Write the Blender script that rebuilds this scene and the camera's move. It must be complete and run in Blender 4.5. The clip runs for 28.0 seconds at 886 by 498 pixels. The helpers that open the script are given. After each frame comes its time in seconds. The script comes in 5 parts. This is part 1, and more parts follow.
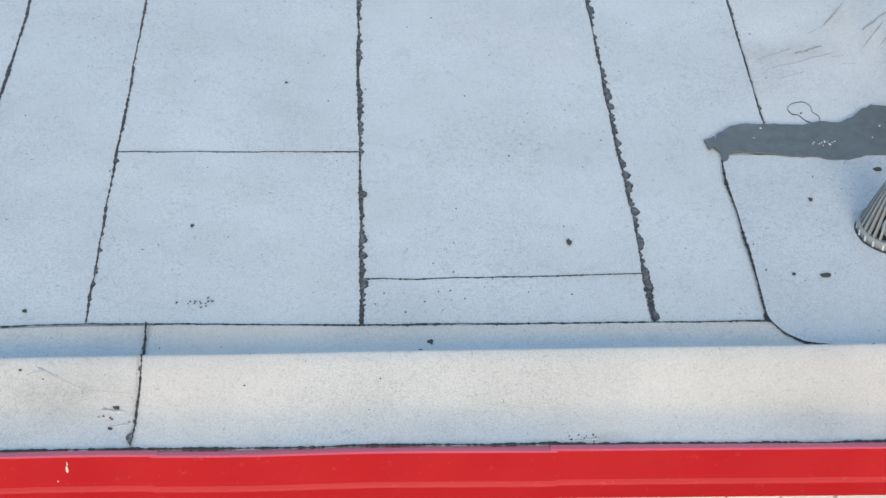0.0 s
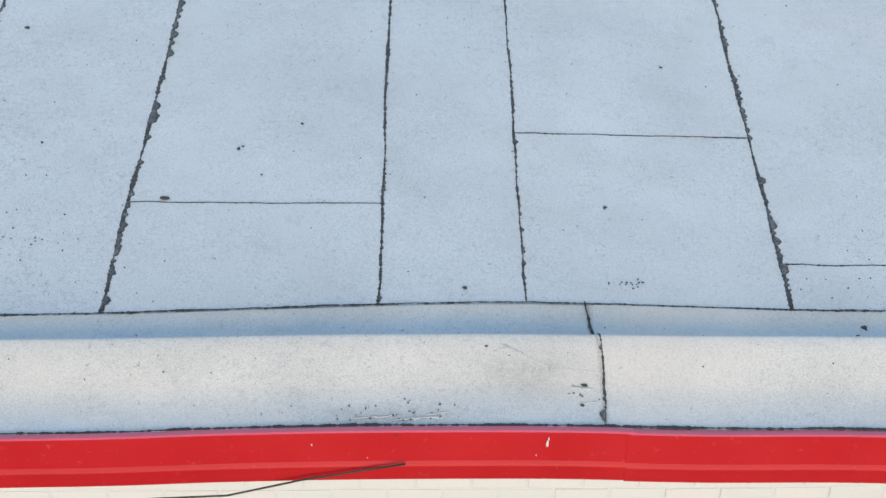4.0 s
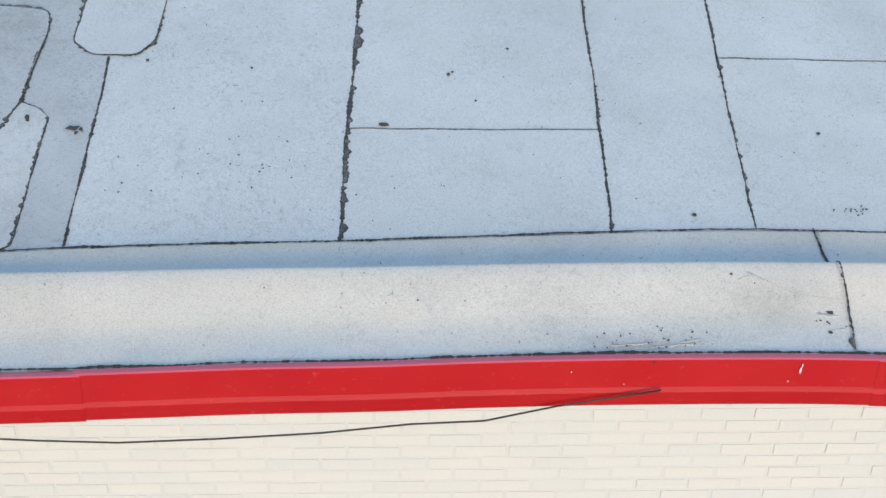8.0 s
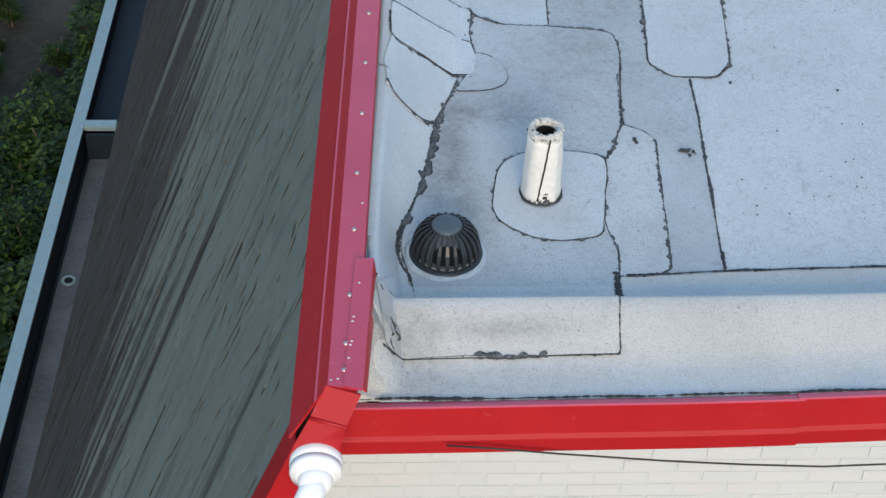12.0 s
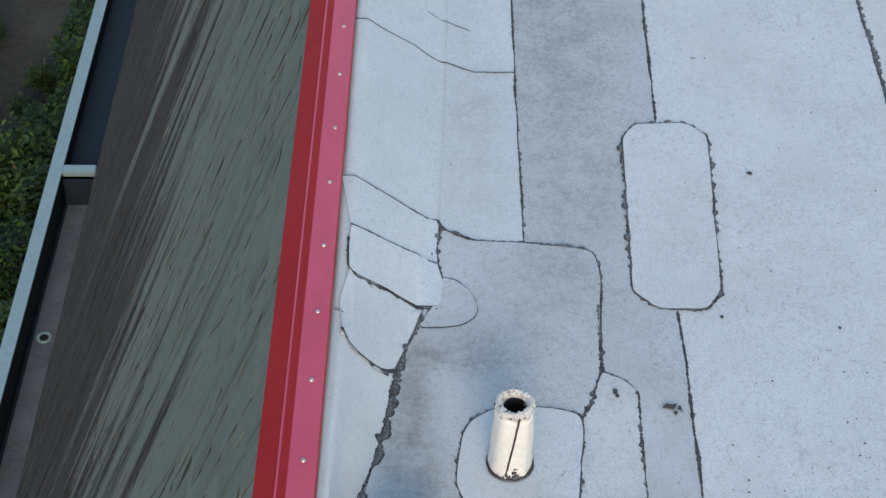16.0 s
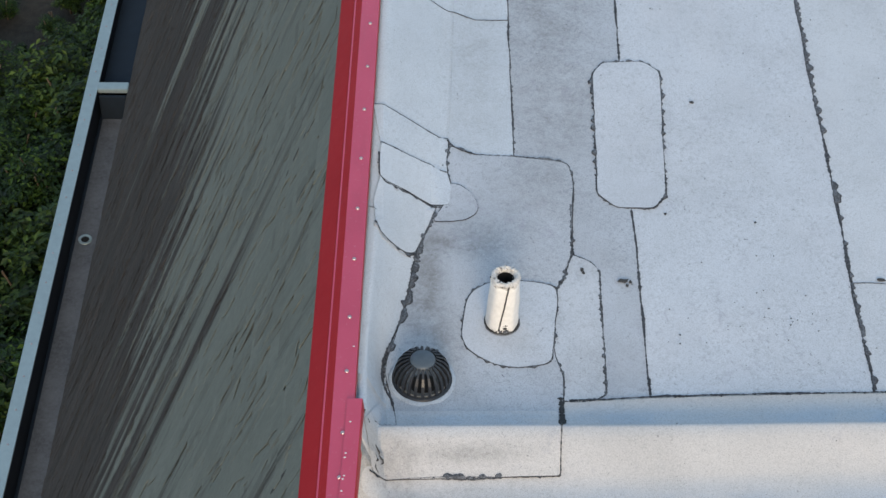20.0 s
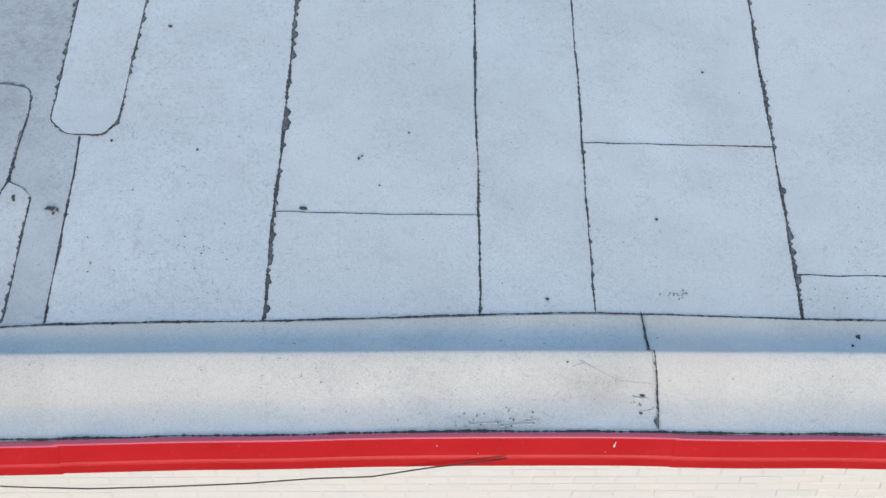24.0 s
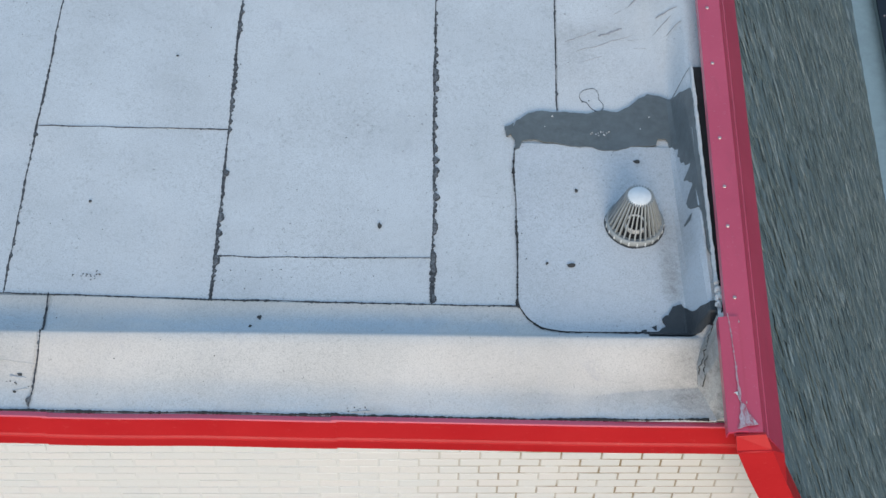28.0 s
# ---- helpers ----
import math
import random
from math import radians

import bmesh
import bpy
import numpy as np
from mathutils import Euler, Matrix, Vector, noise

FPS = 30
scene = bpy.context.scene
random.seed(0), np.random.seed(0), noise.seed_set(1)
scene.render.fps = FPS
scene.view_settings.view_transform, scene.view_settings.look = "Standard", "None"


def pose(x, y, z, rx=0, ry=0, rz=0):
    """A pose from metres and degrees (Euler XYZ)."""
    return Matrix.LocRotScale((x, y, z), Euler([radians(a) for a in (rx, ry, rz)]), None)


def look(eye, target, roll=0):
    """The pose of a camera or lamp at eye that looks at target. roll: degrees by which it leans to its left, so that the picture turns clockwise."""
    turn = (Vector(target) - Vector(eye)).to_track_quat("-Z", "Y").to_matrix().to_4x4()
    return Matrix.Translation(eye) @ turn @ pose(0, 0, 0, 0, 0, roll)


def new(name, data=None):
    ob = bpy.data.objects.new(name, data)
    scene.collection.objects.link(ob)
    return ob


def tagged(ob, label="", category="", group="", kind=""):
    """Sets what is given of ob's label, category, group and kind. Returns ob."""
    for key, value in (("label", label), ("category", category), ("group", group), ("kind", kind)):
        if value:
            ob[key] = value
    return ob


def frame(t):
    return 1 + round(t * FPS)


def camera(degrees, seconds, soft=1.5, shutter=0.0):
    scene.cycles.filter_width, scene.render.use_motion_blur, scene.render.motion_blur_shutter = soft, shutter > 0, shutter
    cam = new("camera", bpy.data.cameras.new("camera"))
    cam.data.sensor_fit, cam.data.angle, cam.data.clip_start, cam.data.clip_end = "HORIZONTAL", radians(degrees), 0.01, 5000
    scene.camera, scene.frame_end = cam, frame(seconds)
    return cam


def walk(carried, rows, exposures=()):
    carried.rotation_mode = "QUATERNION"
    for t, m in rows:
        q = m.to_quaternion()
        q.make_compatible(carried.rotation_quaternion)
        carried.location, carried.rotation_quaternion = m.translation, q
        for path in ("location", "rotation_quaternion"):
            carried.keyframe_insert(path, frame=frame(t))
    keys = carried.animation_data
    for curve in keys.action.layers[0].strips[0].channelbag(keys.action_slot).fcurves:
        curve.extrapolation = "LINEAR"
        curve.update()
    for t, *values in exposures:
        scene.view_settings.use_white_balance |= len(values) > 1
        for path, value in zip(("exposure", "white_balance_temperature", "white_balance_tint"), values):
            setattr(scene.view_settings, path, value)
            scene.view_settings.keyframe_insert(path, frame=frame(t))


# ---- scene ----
EXPOSURES = [(0.0, 0.22, 6250, 9), (8.3, 0.22, 6250, 9), (9.8, 0.07, 5850, 8), (15.0, 0.09, 5900, 8), (17.0, 0.1, 6450, 12), (19.2, 0.1, 6450, 12), (20.0, 0.1, 6350, 12), (21.0, 0.1, 6200, 11), (23.5, 0.18, 6150, 10), (25.5, 0.17, 6150, 10), (27.0, 0.08, 6000, 9), (28.0, 0.05, 6000, 9)]
PATH = [
    (0, (2.272, -4.301, 3.707), (2.395, -2.733, 2.471), 1.4),
    (0.5, (2.271, -4.333, 3.706), (2.323, -2.763, 2.468), 1.1),
    (1, (2.254, -4.361, 3.715), (2.307, -2.791, 2.478), 1.2),
    (1.5, (2.106, -4.363, 3.729), (2.165, -2.794, 2.49), 1.3),
    (2, (1.68, -4.347, 3.726), (1.752, -2.777, 2.49), 1.6),
    (2.5, (1.225, -4.338, 3.701), (1.304, -2.764, 2.469), 1.8),
    (3, (1.023, -4.329, 3.728), (1.088, -2.761, 2.488), 1.5),
    (3.5, (0.965, -4.32, 3.756), (1.033, -2.759, 2.508), 1.6),
    (5.5, (0.854, -4.363, 3.93), (0.931, -2.877, 2.594), 1.7),
    (6, (0.669, -4.345, 3.94), (0.753, -2.879, 2.583), 2.0),
    (6.5, (0.455, -4.321, 3.945), (0.542, -2.861, 2.582), 2.0),
    (7, (0.313, -4.299, 3.943), (0.398, -2.838, 2.581), 1.9),
    (7.5, (0.224, -4.287, 3.931), (0.305, -2.822, 2.572), 1.9),
    (8, (0.1, -4.297, 3.912), (0.187, -2.828, 2.558), 2.1),
    (8.5, (-0.193, -4.306, 3.884), (-0.099, -2.835, 2.533), 2.2),
    (9, (-0.62, -4.3, 3.835), (-0.524, -2.822, 2.491), 2.3),
    (9.5, (-1.126, -4.281, 3.808), (-1.026, -2.8, 2.467), 2.3),
    (10, (-1.562, -4.255, 3.805), (-1.471, -2.775, 2.464), 2.1),
    (10.5, (-1.928, -4.243, 3.8), (-1.836, -2.761, 2.459), 2.2),
    (11, (-2.102, -4.227, 3.799), (-2.011, -2.746, 2.458), 2.2),
    (11.5, (-2.15, -4.214, 3.802), (-2.059, -2.732, 2.461), 2.2),
    (13.5, (-2.124, -4.181, 4.194), (-2.035, -2.697, 2.856), 2.4),
    (14, (-2.109, -4.189, 4.202), (-2.019, -2.705, 2.864), 2.5),
    (14.5, (-2.091, -4.1, 4.196), (-2.001, -2.616, 2.859), 2.4),
    (15, (-2.048, -3.782, 4.215), (-1.959, -2.298, 2.876), 2.4),
    (15.5, (-2.012, -3.384, 4.228), (-1.923, -1.921, 2.867), 2.5),
    (16, (-1.988, -3.086, 4.22), (-1.899, -1.636, 2.845), 2.6),
    (16.5, (-1.996, -2.974, 4.218), (-1.907, -1.525, 2.842), 2.6),
    (17, (-2.004, -2.942, 4.221), (-1.915, -1.492, 2.847), 2.6),
    (17.5, (-2.011, -3.02, 4.262), (-1.92, -1.569, 2.889), 2.7),
    (18, (-2.049, -3.696, 4.256), (-1.957, -2.244, 2.884), 2.9),
    (18.5, (-2.055, -4.204, 4.42), (-1.965, -2.756, 3.043), 2.5),
    (19, (-2.082, -4.323, 5.27), (-1.993, -2.873, 3.895), 2.6),
    (19.5, (-2.09, -4.38, 5.502), (-2.0, -2.95, 4.107), 2.8),
    (20, (-2.11, -4.391, 5.47), (-2.02, -3.016, 4.021), 2.9),
    (20.5, (-2.072, -4.381, 5.49), (-1.983, -3.016, 4.031), 2.9),
    (21, (-1.668, -4.353, 5.503), (-1.579, -2.986, 4.045), 3.0),
    (21.5, (-0.963, -4.345, 5.534), (-0.872, -2.998, 4.058), 3.1),
    (23.5, (0.012, -4.357, 5.845), (0.105, -3.099, 4.293), 3.5),
    (24, (0.445, -4.35, 5.915), (0.534, -3.101, 4.355), 3.4),
    (24.5, (0.893, -4.37, 5.925), (0.987, -3.121, 4.366), 3.6),
    (25, (1.321, -4.376, 5.985), (1.419, -3.136, 4.419), 3.8),
    (25.5, (1.745, -4.413, 6.018), (1.829, -3.174, 4.45), 3.3),
    (26, (2.076, -4.425, 6.044), (2.154, -3.189, 4.473), 3.1),
    (26.5, (2.377, -4.447, 6.06), (2.446, -3.211, 4.49), 2.7),
    (27, (2.673, -4.443, 6.098), (2.734, -3.213, 4.522), 2.5),
    (27.5, (2.944, -4.48, 6.084), (3.004, -3.247, 4.511), 2.5),
    (28, (3.15, -4.458, 6.132), (3.21, -3.234, 4.552), 2.5),
]
cam = camera(29.2, 28.0)
walk(cam, [(t, look(eye, target, roll)) for t, eye, target, roll in PATH], EXPOSURES)

# ---- world and sun ----
SUN_ELEV, SUN_ROT = radians(22), radians(177)
world = bpy.data.worlds.new("sky")
scene.world = world
world.use_nodes = True
wt = world.node_tree
sky = wt.nodes.new("ShaderNodeTexSky")
sky.sky_type, sky.sun_disc = "NISHITA", False
sky.sun_elevation, sky.sun_rotation = SUN_ELEV, SUN_ROT
sky.air_density, sky.dust_density, sky.ozone_density = 1.0, 4.0, 1.0
clear = wt.nodes["Background"]
clear.inputs[1].default_value = 0.06
wt.links.new(sky.outputs[0], clear.inputs[0])
cloud_cover = wt.nodes.new("ShaderNodeBackground")      # an even, thin layer of cloud
cloud_cover.inputs[0].default_value, cloud_cover.inputs[1].default_value = (0.58, 0.80, 1.0, 1), 0.67
both = wt.nodes.new("ShaderNodeAddShader")
wt.links.new(clear.outputs[0], both.inputs[0])
wt.links.new(cloud_cover.outputs[0], both.inputs[1])
wt.links.new(both.outputs[0], wt.nodes["World Output"].inputs[0])
sun_data = bpy.data.lights.new("sun", "SUN")
sun_data.energy, sun_data.angle, sun_data.color = 2.65, radians(30), (1.0, 0.78, 0.53)
sun = new("sun", sun_data)
sun_dir = Vector((math.sin(SUN_ROT) * math.cos(SUN_ELEV), math.cos(SUN_ROT) * math.cos(SUN_ELEV), math.sin(SUN_ELEV)))
sun.matrix_world = look(sun_dir * 60, (0, 0, 0))


# ---- materials ----
class Nodes:
    """A short hand for building one material's nodes."""

    def __init__(self, name, rough=0.7, metal=0.0, spec=0.5):
        self.m = bpy.data.materials.new(name)
        self.m.use_nodes = True
        self.t = self.m.node_tree
        self.b = self.t.nodes["Principled BSDF"]
        self.b.inputs["Roughness"].default_value = rough
        self.b.inputs["Metallic"].default_value = metal
        self.b.inputs["Specular IOR Level"].default_value = spec
        self.geo = self.t.nodes.new("ShaderNodeNewGeometry")
        self.obj = self.t.nodes.new("ShaderNodeObjectInfo")

    def link(self, a, b):
        self.t.links.new(a, b)

    def noise(self, scale, detail=4.0, rough=0.6, stretch=(1, 1, 1), distort=0.0):
        mp = self.t.nodes.new("ShaderNodeMapping")
        mp.inputs["Scale"].default_value = stretch
        self.link(self.geo.outputs["Position"], mp.inputs[0])
        n = self.t.nodes.new("ShaderNodeTexNoise")
        n.inputs["Scale"].default_value, n.inputs["Detail"].default_value = scale, detail
        n.inputs["Roughness"].default_value, n.inputs["Distortion"].default_value = rough, distort
        self.link(mp.outputs[0], n.inputs["Vector"])
        return n.outputs["Fac"]

    def cells(self, scale, stretch=(1, 1, 1)):
        mp = self.t.nodes.new("ShaderNodeMapping")
        mp.inputs["Scale"].default_value = stretch
        self.link(self.geo.outputs["Position"], mp.inputs[0])
        n = self.t.nodes.new("ShaderNodeTexVoronoi")
        n.inputs["Scale"].default_value = scale
        self.link(mp.outputs[0], n.inputs["Vector"])
        return n.outputs["Distance"]

    def ramp(self, fac, *stops):
        r = self.t.nodes.new("ShaderNodeValToRGB")
        el = r.color_ramp.elements
        while len(el) < len(stops):
            el.new(0.5)
        for e, (p, c) in zip(el, stops):
            e.position = p
            e.color = (c, c, c, 1) if isinstance(c, (int, float)) else (*c, 1)
        self.link(fac, r.inputs[0])
        return r.outputs[0]

    def mix(self, fac, a, b, mode="MIX"):
        x = self.t.nodes.new("ShaderNodeMix")
        x.data_type, x.blend_type = "RGBA", mode
        for value, socket in ((fac, x.inputs[0]), (a, x.inputs[6]), (b, x.inputs[7])):
            if isinstance(value, (int, float)):
                socket.default_value = value
            elif isinstance(value, tuple):
                socket.default_value = (*value, 1)
            else:
                self.link(value, socket)
        return x.outputs[2]

    def spot(self, x, y, rx, ry):
        """One where a stain lies, fading to nothing at its rim."""
        a = self.t.nodes.new("ShaderNodeVectorMath")
        a.operation = "SUBTRACT"
        self.link(self.geo.outputs["Position"], a.inputs[0])
        a.inputs[1].default_value = (x, y, 0)
        b = self.t.nodes.new("ShaderNodeVectorMath")
        b.operation = "MULTIPLY"
        self.link(a.outputs[0], b.inputs[0])
        b.inputs[1].default_value = (1 / rx, 1 / ry, 0)
        c = self.t.nodes.new("ShaderNodeVectorMath")
        c.operation = "LENGTH"
        self.link(b.outputs[0], c.inputs[0])
        return self.ramp(c.outputs["Value"], (0.25, 1.0), (1.0, 0.0))

    def mul(self, a, b):
        x = self.t.nodes.new("ShaderNodeMath")
        x.operation = "MULTIPLY"
        for value, socket in ((a, x.inputs[0]), (b, x.inputs[1])):
            if isinstance(value, (int, float)):
                socket.default_value = value
            else:
                self.link(value, socket)
        return x.outputs[0]

    def done(self, colour, bump=None, height=0.002, strength=0.5, rough=None):
        if isinstance(colour, tuple):
            self.b.inputs["Base Color"].default_value = (*colour, 1)
        else:
            self.link(colour, self.b.inputs["Base Color"])
        if rough is not None:
            self.link(rough, self.b.inputs["Roughness"])
        if bump is not None:
            n = self.t.nodes.new("ShaderNodeBump")
            n.inputs["Distance"].default_value, n.inputs["Strength"].default_value = height, strength
            self.link(bump, n.inputs["Height"])
            self.link(n.outputs[0], self.b.inputs["Normal"])
        return self.m


def membrane(name, base, dirt=0.25, grit=0.3, dirt_colour=(0.2, 0.195, 0.185), broad=2.2, spots=(), sky_tint=()):
    """Coated bitumen felt: pale paint, fine mineral grain, dirt in patches, dark specks, optional sky tint."""
    k = Nodes(name, 0.6, 0.0, 0.4)
    grain = k.noise(190, 4, 0.8)
    mottle = k.noise(42, 7, 0.8)
    cloud = k.noise(1.3, 5, 0.62)
    tone = k.mix(k.ramp(cloud, (0.32, 0.0), (0.7, 1.0)), tuple(c * 0.93 for c in base), tuple(min(0.9, c * 1.06) for c in base))
    tone = k.mix(k.obj.outputs["Random"], tone, k.mix(1.0, tone, (0.96, 0.968, 0.975), "MULTIPLY"))
    soil = k.mul(k.ramp(k.noise(broad, 6, 0.68, distort=0.3), (0.44, 0.0), (0.66, 1.0)), k.ramp(mottle, (0.2, 0.5), (0.6, 1.0)))
    tone = k.mix(k.mul(soil, dirt), tone, dirt_colour)
    for x, y, rx, ry, much in spots:
        broken = k.mul(k.ramp(k.noise(7, 6, 0.72, distort=0.6), (0.3, 0.15), (0.62, 1.0)), k.ramp(mottle, (0.34, 0.35), (0.6, 1.0)))
        tone = k.mix(k.mul(k.mul(k.spot(x, y, rx, ry), broken), much), tone, dirt_colour)
    # blue skylight put into the felt's colour in bands, broken up by noise
    for x, y, rx, ry, much in sky_tint:
        patchy = k.ramp(k.noise(3.5, 6, 0.7, (0.6, 1.6, 1.0), 0.4), (0.3, 0.35), (0.6, 1.0))
        tone = k.mix(k.mul(k.mul(k.spot(x, y, rx, ry), patchy), much), tone, k.mix(1.0, tone, (0.76, 0.905, 1.08), "MULTIPLY"))
    dark = tuple(c * 0.42 for c in base)
    tone = k.mix(k.mul(k.ramp(grain, (0.34, 1.0), (0.5, 0.0)), 0.58 + 0.16 * grit), tone, dark)
    tone = k.mix(k.mul(k.ramp(grain, (0.54, 0.0), (0.68, 1.0)), 0.35), tone, tuple(min(0.9, c * 1.28) for c in base))
    area = k.ramp(k.noise(2.4, 4, 0.65), (0.40 - 0.1 * grit, 0.0), (0.62 - 0.1 * grit, 1.0))
    tone = k.mix(k.mul(k.mul(k.ramp(mottle, (0.53, 0.0), (0.66, 1.0)), area), 0.26 + 0.26 * grit), tone, dark)
    fleck = k.ramp(k.noise(17, 4, 0.65), (0.47, 0.0), (0.6, 1.0))
    pits = k.mul(k.ramp(k.noise(120, 3, 0.6, (1.0, 0.55, 1.0), 1.0), (0.63, 0.0), (0.70, 1.0)), k.mul(area, fleck))
    tone = k.mix(k.mul(pits, 0.8), tone, (0.07, 0.07, 0.075))
    specks = k.mul(k.ramp(k.noise(85, 2, 0.5, (1.0, 0.6, 1.0), 1.2), (0.69, 0.0), (0.74, 1.0)), k.ramp(k.noise(3.1, 3, 0.6), (0.42, 0.0), (0.6, 1.0)))
    tone = k.mix(k.mul(specks, 0.5 + 0.4 * grit), tone, (0.09, 0.09, 0.10))
    smudge = k.mul(k.ramp(k.noise(15, 6, 0.75, (1.0, 0.7, 1.0), 0.8), (0.55, 0.0), (0.68, 1.0)), k.ramp(k.noise(1.7, 3, 0.6), (0.40, 0.0), (0.62, 1.0)))
    tone = k.mix(k.mul(smudge, 0.16 + 0.42 * grit), tone, (0.27, 0.27, 0.325))
    bleach = k.ramp(k.noise(0.8, 4, 0.6, distort=0.5), (0.52, 0.0), (0.68, 1.0))
    tone = k.mix(k.mul(bleach, 0.22), tone, tuple(min(0.9, c * q) for c, q in zip(base, (1.16, 1.08, 1.03))))
    return k.done(tone, k.mix(0.5, grain, mottle), 0.003, 0.7)


def red_paint():
    k = Nodes("red_coated_sheet_metal", 0.5, 0.0, 0.3)
    k.b.inputs["Coat Weight"].default_value, k.b.inputs["Coat Roughness"].default_value = 0.08, 0.3
    tone = k.mix(k.ramp(k.noise(2.2, 4), (0.35, 0.0), (0.7, 1.0)), (0.345, 0.009, 0.014), (0.385, 0.013, 0.018))
    tone = k.mix(k.mul(k.ramp(k.noise(38, 4, 0.7), (0.62, 0.0), (0.74, 1.0)), 0.25), tone, (0.55, 0.16, 0.15))
    rough = k.ramp(k.noise(7, 4, 0.6), (0.3, 0.42), (0.75, 0.58))
    return k.done(tone, k.noise(14, 2), 0.002, 0.12, rough)


def slate(name, tones, stain_colour, stain, edge, fine_amount, even):
    """Split slate: every piece its own tone, streaks down the fall, brown staining that grows past an edge line."""
    k = Nodes(name, 0.78, 0.0, 0.2)
    pick = k.t.nodes.new("ShaderNodeMath")
    pick.operation = "ADD"
    k.link(k.geo.outputs["Random Per Island"], pick.inputs[0])
    k.link(k.obj.outputs["Random"], pick.inputs[1])
    turn = k.t.nodes.new("ShaderNodeMath")
    turn.operation = "FRACT"
    k.link(pick.outputs[0], turn.inputs[0])
    dark, low, mid, high, light = tones
    tone = k.ramp(turn.outputs[0], (0.0, dark), (0.12, low), (0.45, mid), (0.8, high), (1.0, light))
    tone = k.mix(even, tone, mid)
    flow = k.noise(1.0, 8, 0.7, (0.10, 3.2, 0.14), 0.15)
    fine = k.noise(1.0, 7, 0.75, (0.5, 16.0, 0.9), 0.2)
    tone = k.mix(k.mul(k.ramp(fine, (0.52, 0.0), (0.64, 1.0)), fine_amount), tone, dark)
    tone = k.mix(k.mul(k.ramp(fine, (0.32, 1.0), (0.44, 0.0)), fine_amount * 0.6), tone, light)
    blotch = k.noise(3.2, 5, 0.65, (0.8, 1.3, 0.8), 0.5)
    tone = k.mix(k.mul(k.ramp(blotch, (0.48, 0.0), (0.58, 1.0)), 0.55), tone, mid)
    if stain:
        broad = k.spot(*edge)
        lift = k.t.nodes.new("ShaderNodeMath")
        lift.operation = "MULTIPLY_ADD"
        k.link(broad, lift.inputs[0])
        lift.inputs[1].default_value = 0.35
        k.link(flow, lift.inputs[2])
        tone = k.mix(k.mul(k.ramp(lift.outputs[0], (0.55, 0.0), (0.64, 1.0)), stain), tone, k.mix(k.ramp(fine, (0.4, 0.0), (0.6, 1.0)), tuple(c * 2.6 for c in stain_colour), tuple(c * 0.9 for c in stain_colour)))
    grain = k.noise(40, 5, 0.75, (1, 1, 0.35))
    tone = k.mix(k.mul(k.ramp(grain, (0.35, 1.0), (0.6, 0.0)), 0.3), tone, dark)
    return k.done(tone, k.mix(0.5, grain, fine), 0.01, 0.7)


def plain(name, colour, rough=0.6, metal=0.0, grain=40, amount=0.25, bump=0.002, spec=0.4):
    k = Nodes(name, rough, metal, spec)
    n = k.noise(grain, 5, 0.65)
    w = k.noise(grain / 12, 4, 0.6)
    tone = k.mix(k.mul(k.ramp(n, (0.35, 1.0), (0.65, 0.0)), amount), colour, tuple(x * 0.55 for x in colour))
    tone = k.mix(k.mul(k.ramp(w, (0.45, 0.0), (0.75, 1.0)), amount), tone, tuple(min(0.92, x * 1.25 + 0.01) for x in colour))
    return k.done(tone, n, bump, 0.5)


M_SHEET = membrane("pale_grey_coated_felt", (0.512, 0.54, 0.572), 0.14, 0.5)
M_GRIT = membrane("gritty_coated_felt", (0.502, 0.535, 0.578), 0.16, 1.0)
M_INFILL = membrane("greyed_felt_infill", (0.465, 0.495, 0.532), 0.3, 1.0)
M_DIRTY = membrane("stained_coated_felt", (0.428, 0.46, 0.502), 0.26, 1.0, (0.135, 0.135, 0.13),
                   spots=((-1.2, 2.9, 0.42, 1.7, 0.7), (-1.66, 0.86, 0.17, 0.13, 0.75), (-1.58, 0.93, 0.34, 0.16, 0.5), (-1.86, 0.55, 0.14, 0.5, 1.0), (-1.83, 0.70, 0.06, 0.24, 0.9), (-1.79, 0.87, 0.09, 0.1, 0.8), (-1.77, 0.25, 0.12, 0.3, 0.6), (-1.35, 1.2, 0.35, 0.3, 0.55), (-1.5, 0.75, 0.25, 0.3, 0.3), (-1.2, 1.7, 0.3, 0.5, 0.4)))
M_SCUFF = membrane("scuffed_coated_felt", (0.552, 0.57, 0.594), 0.12, 0.35, spots=((4.2, 1.7, 0.35, 0.12, 0.35), (4.45, 1.85, 0.2, 0.15, 0.3), (4.0, 1.5, 0.3, 0.3, 0.25), (3.75, 1.6, 0.2, 0.5, 0.25)))
# bluish bands along the kerb's metal edge and crest stand for skylight
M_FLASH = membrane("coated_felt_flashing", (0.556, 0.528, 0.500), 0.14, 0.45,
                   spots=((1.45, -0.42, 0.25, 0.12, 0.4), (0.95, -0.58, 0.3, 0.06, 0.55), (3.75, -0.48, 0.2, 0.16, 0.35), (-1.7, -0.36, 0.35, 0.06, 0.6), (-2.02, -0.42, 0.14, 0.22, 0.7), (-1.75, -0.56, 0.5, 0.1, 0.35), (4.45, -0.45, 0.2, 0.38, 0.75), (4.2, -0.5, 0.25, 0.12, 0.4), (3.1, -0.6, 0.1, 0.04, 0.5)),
                   sky_tint=((1.2, -0.665, 30.0, 0.21, 1.0), (1.2, -0.165, 30.0, 0.135, 1.0)))
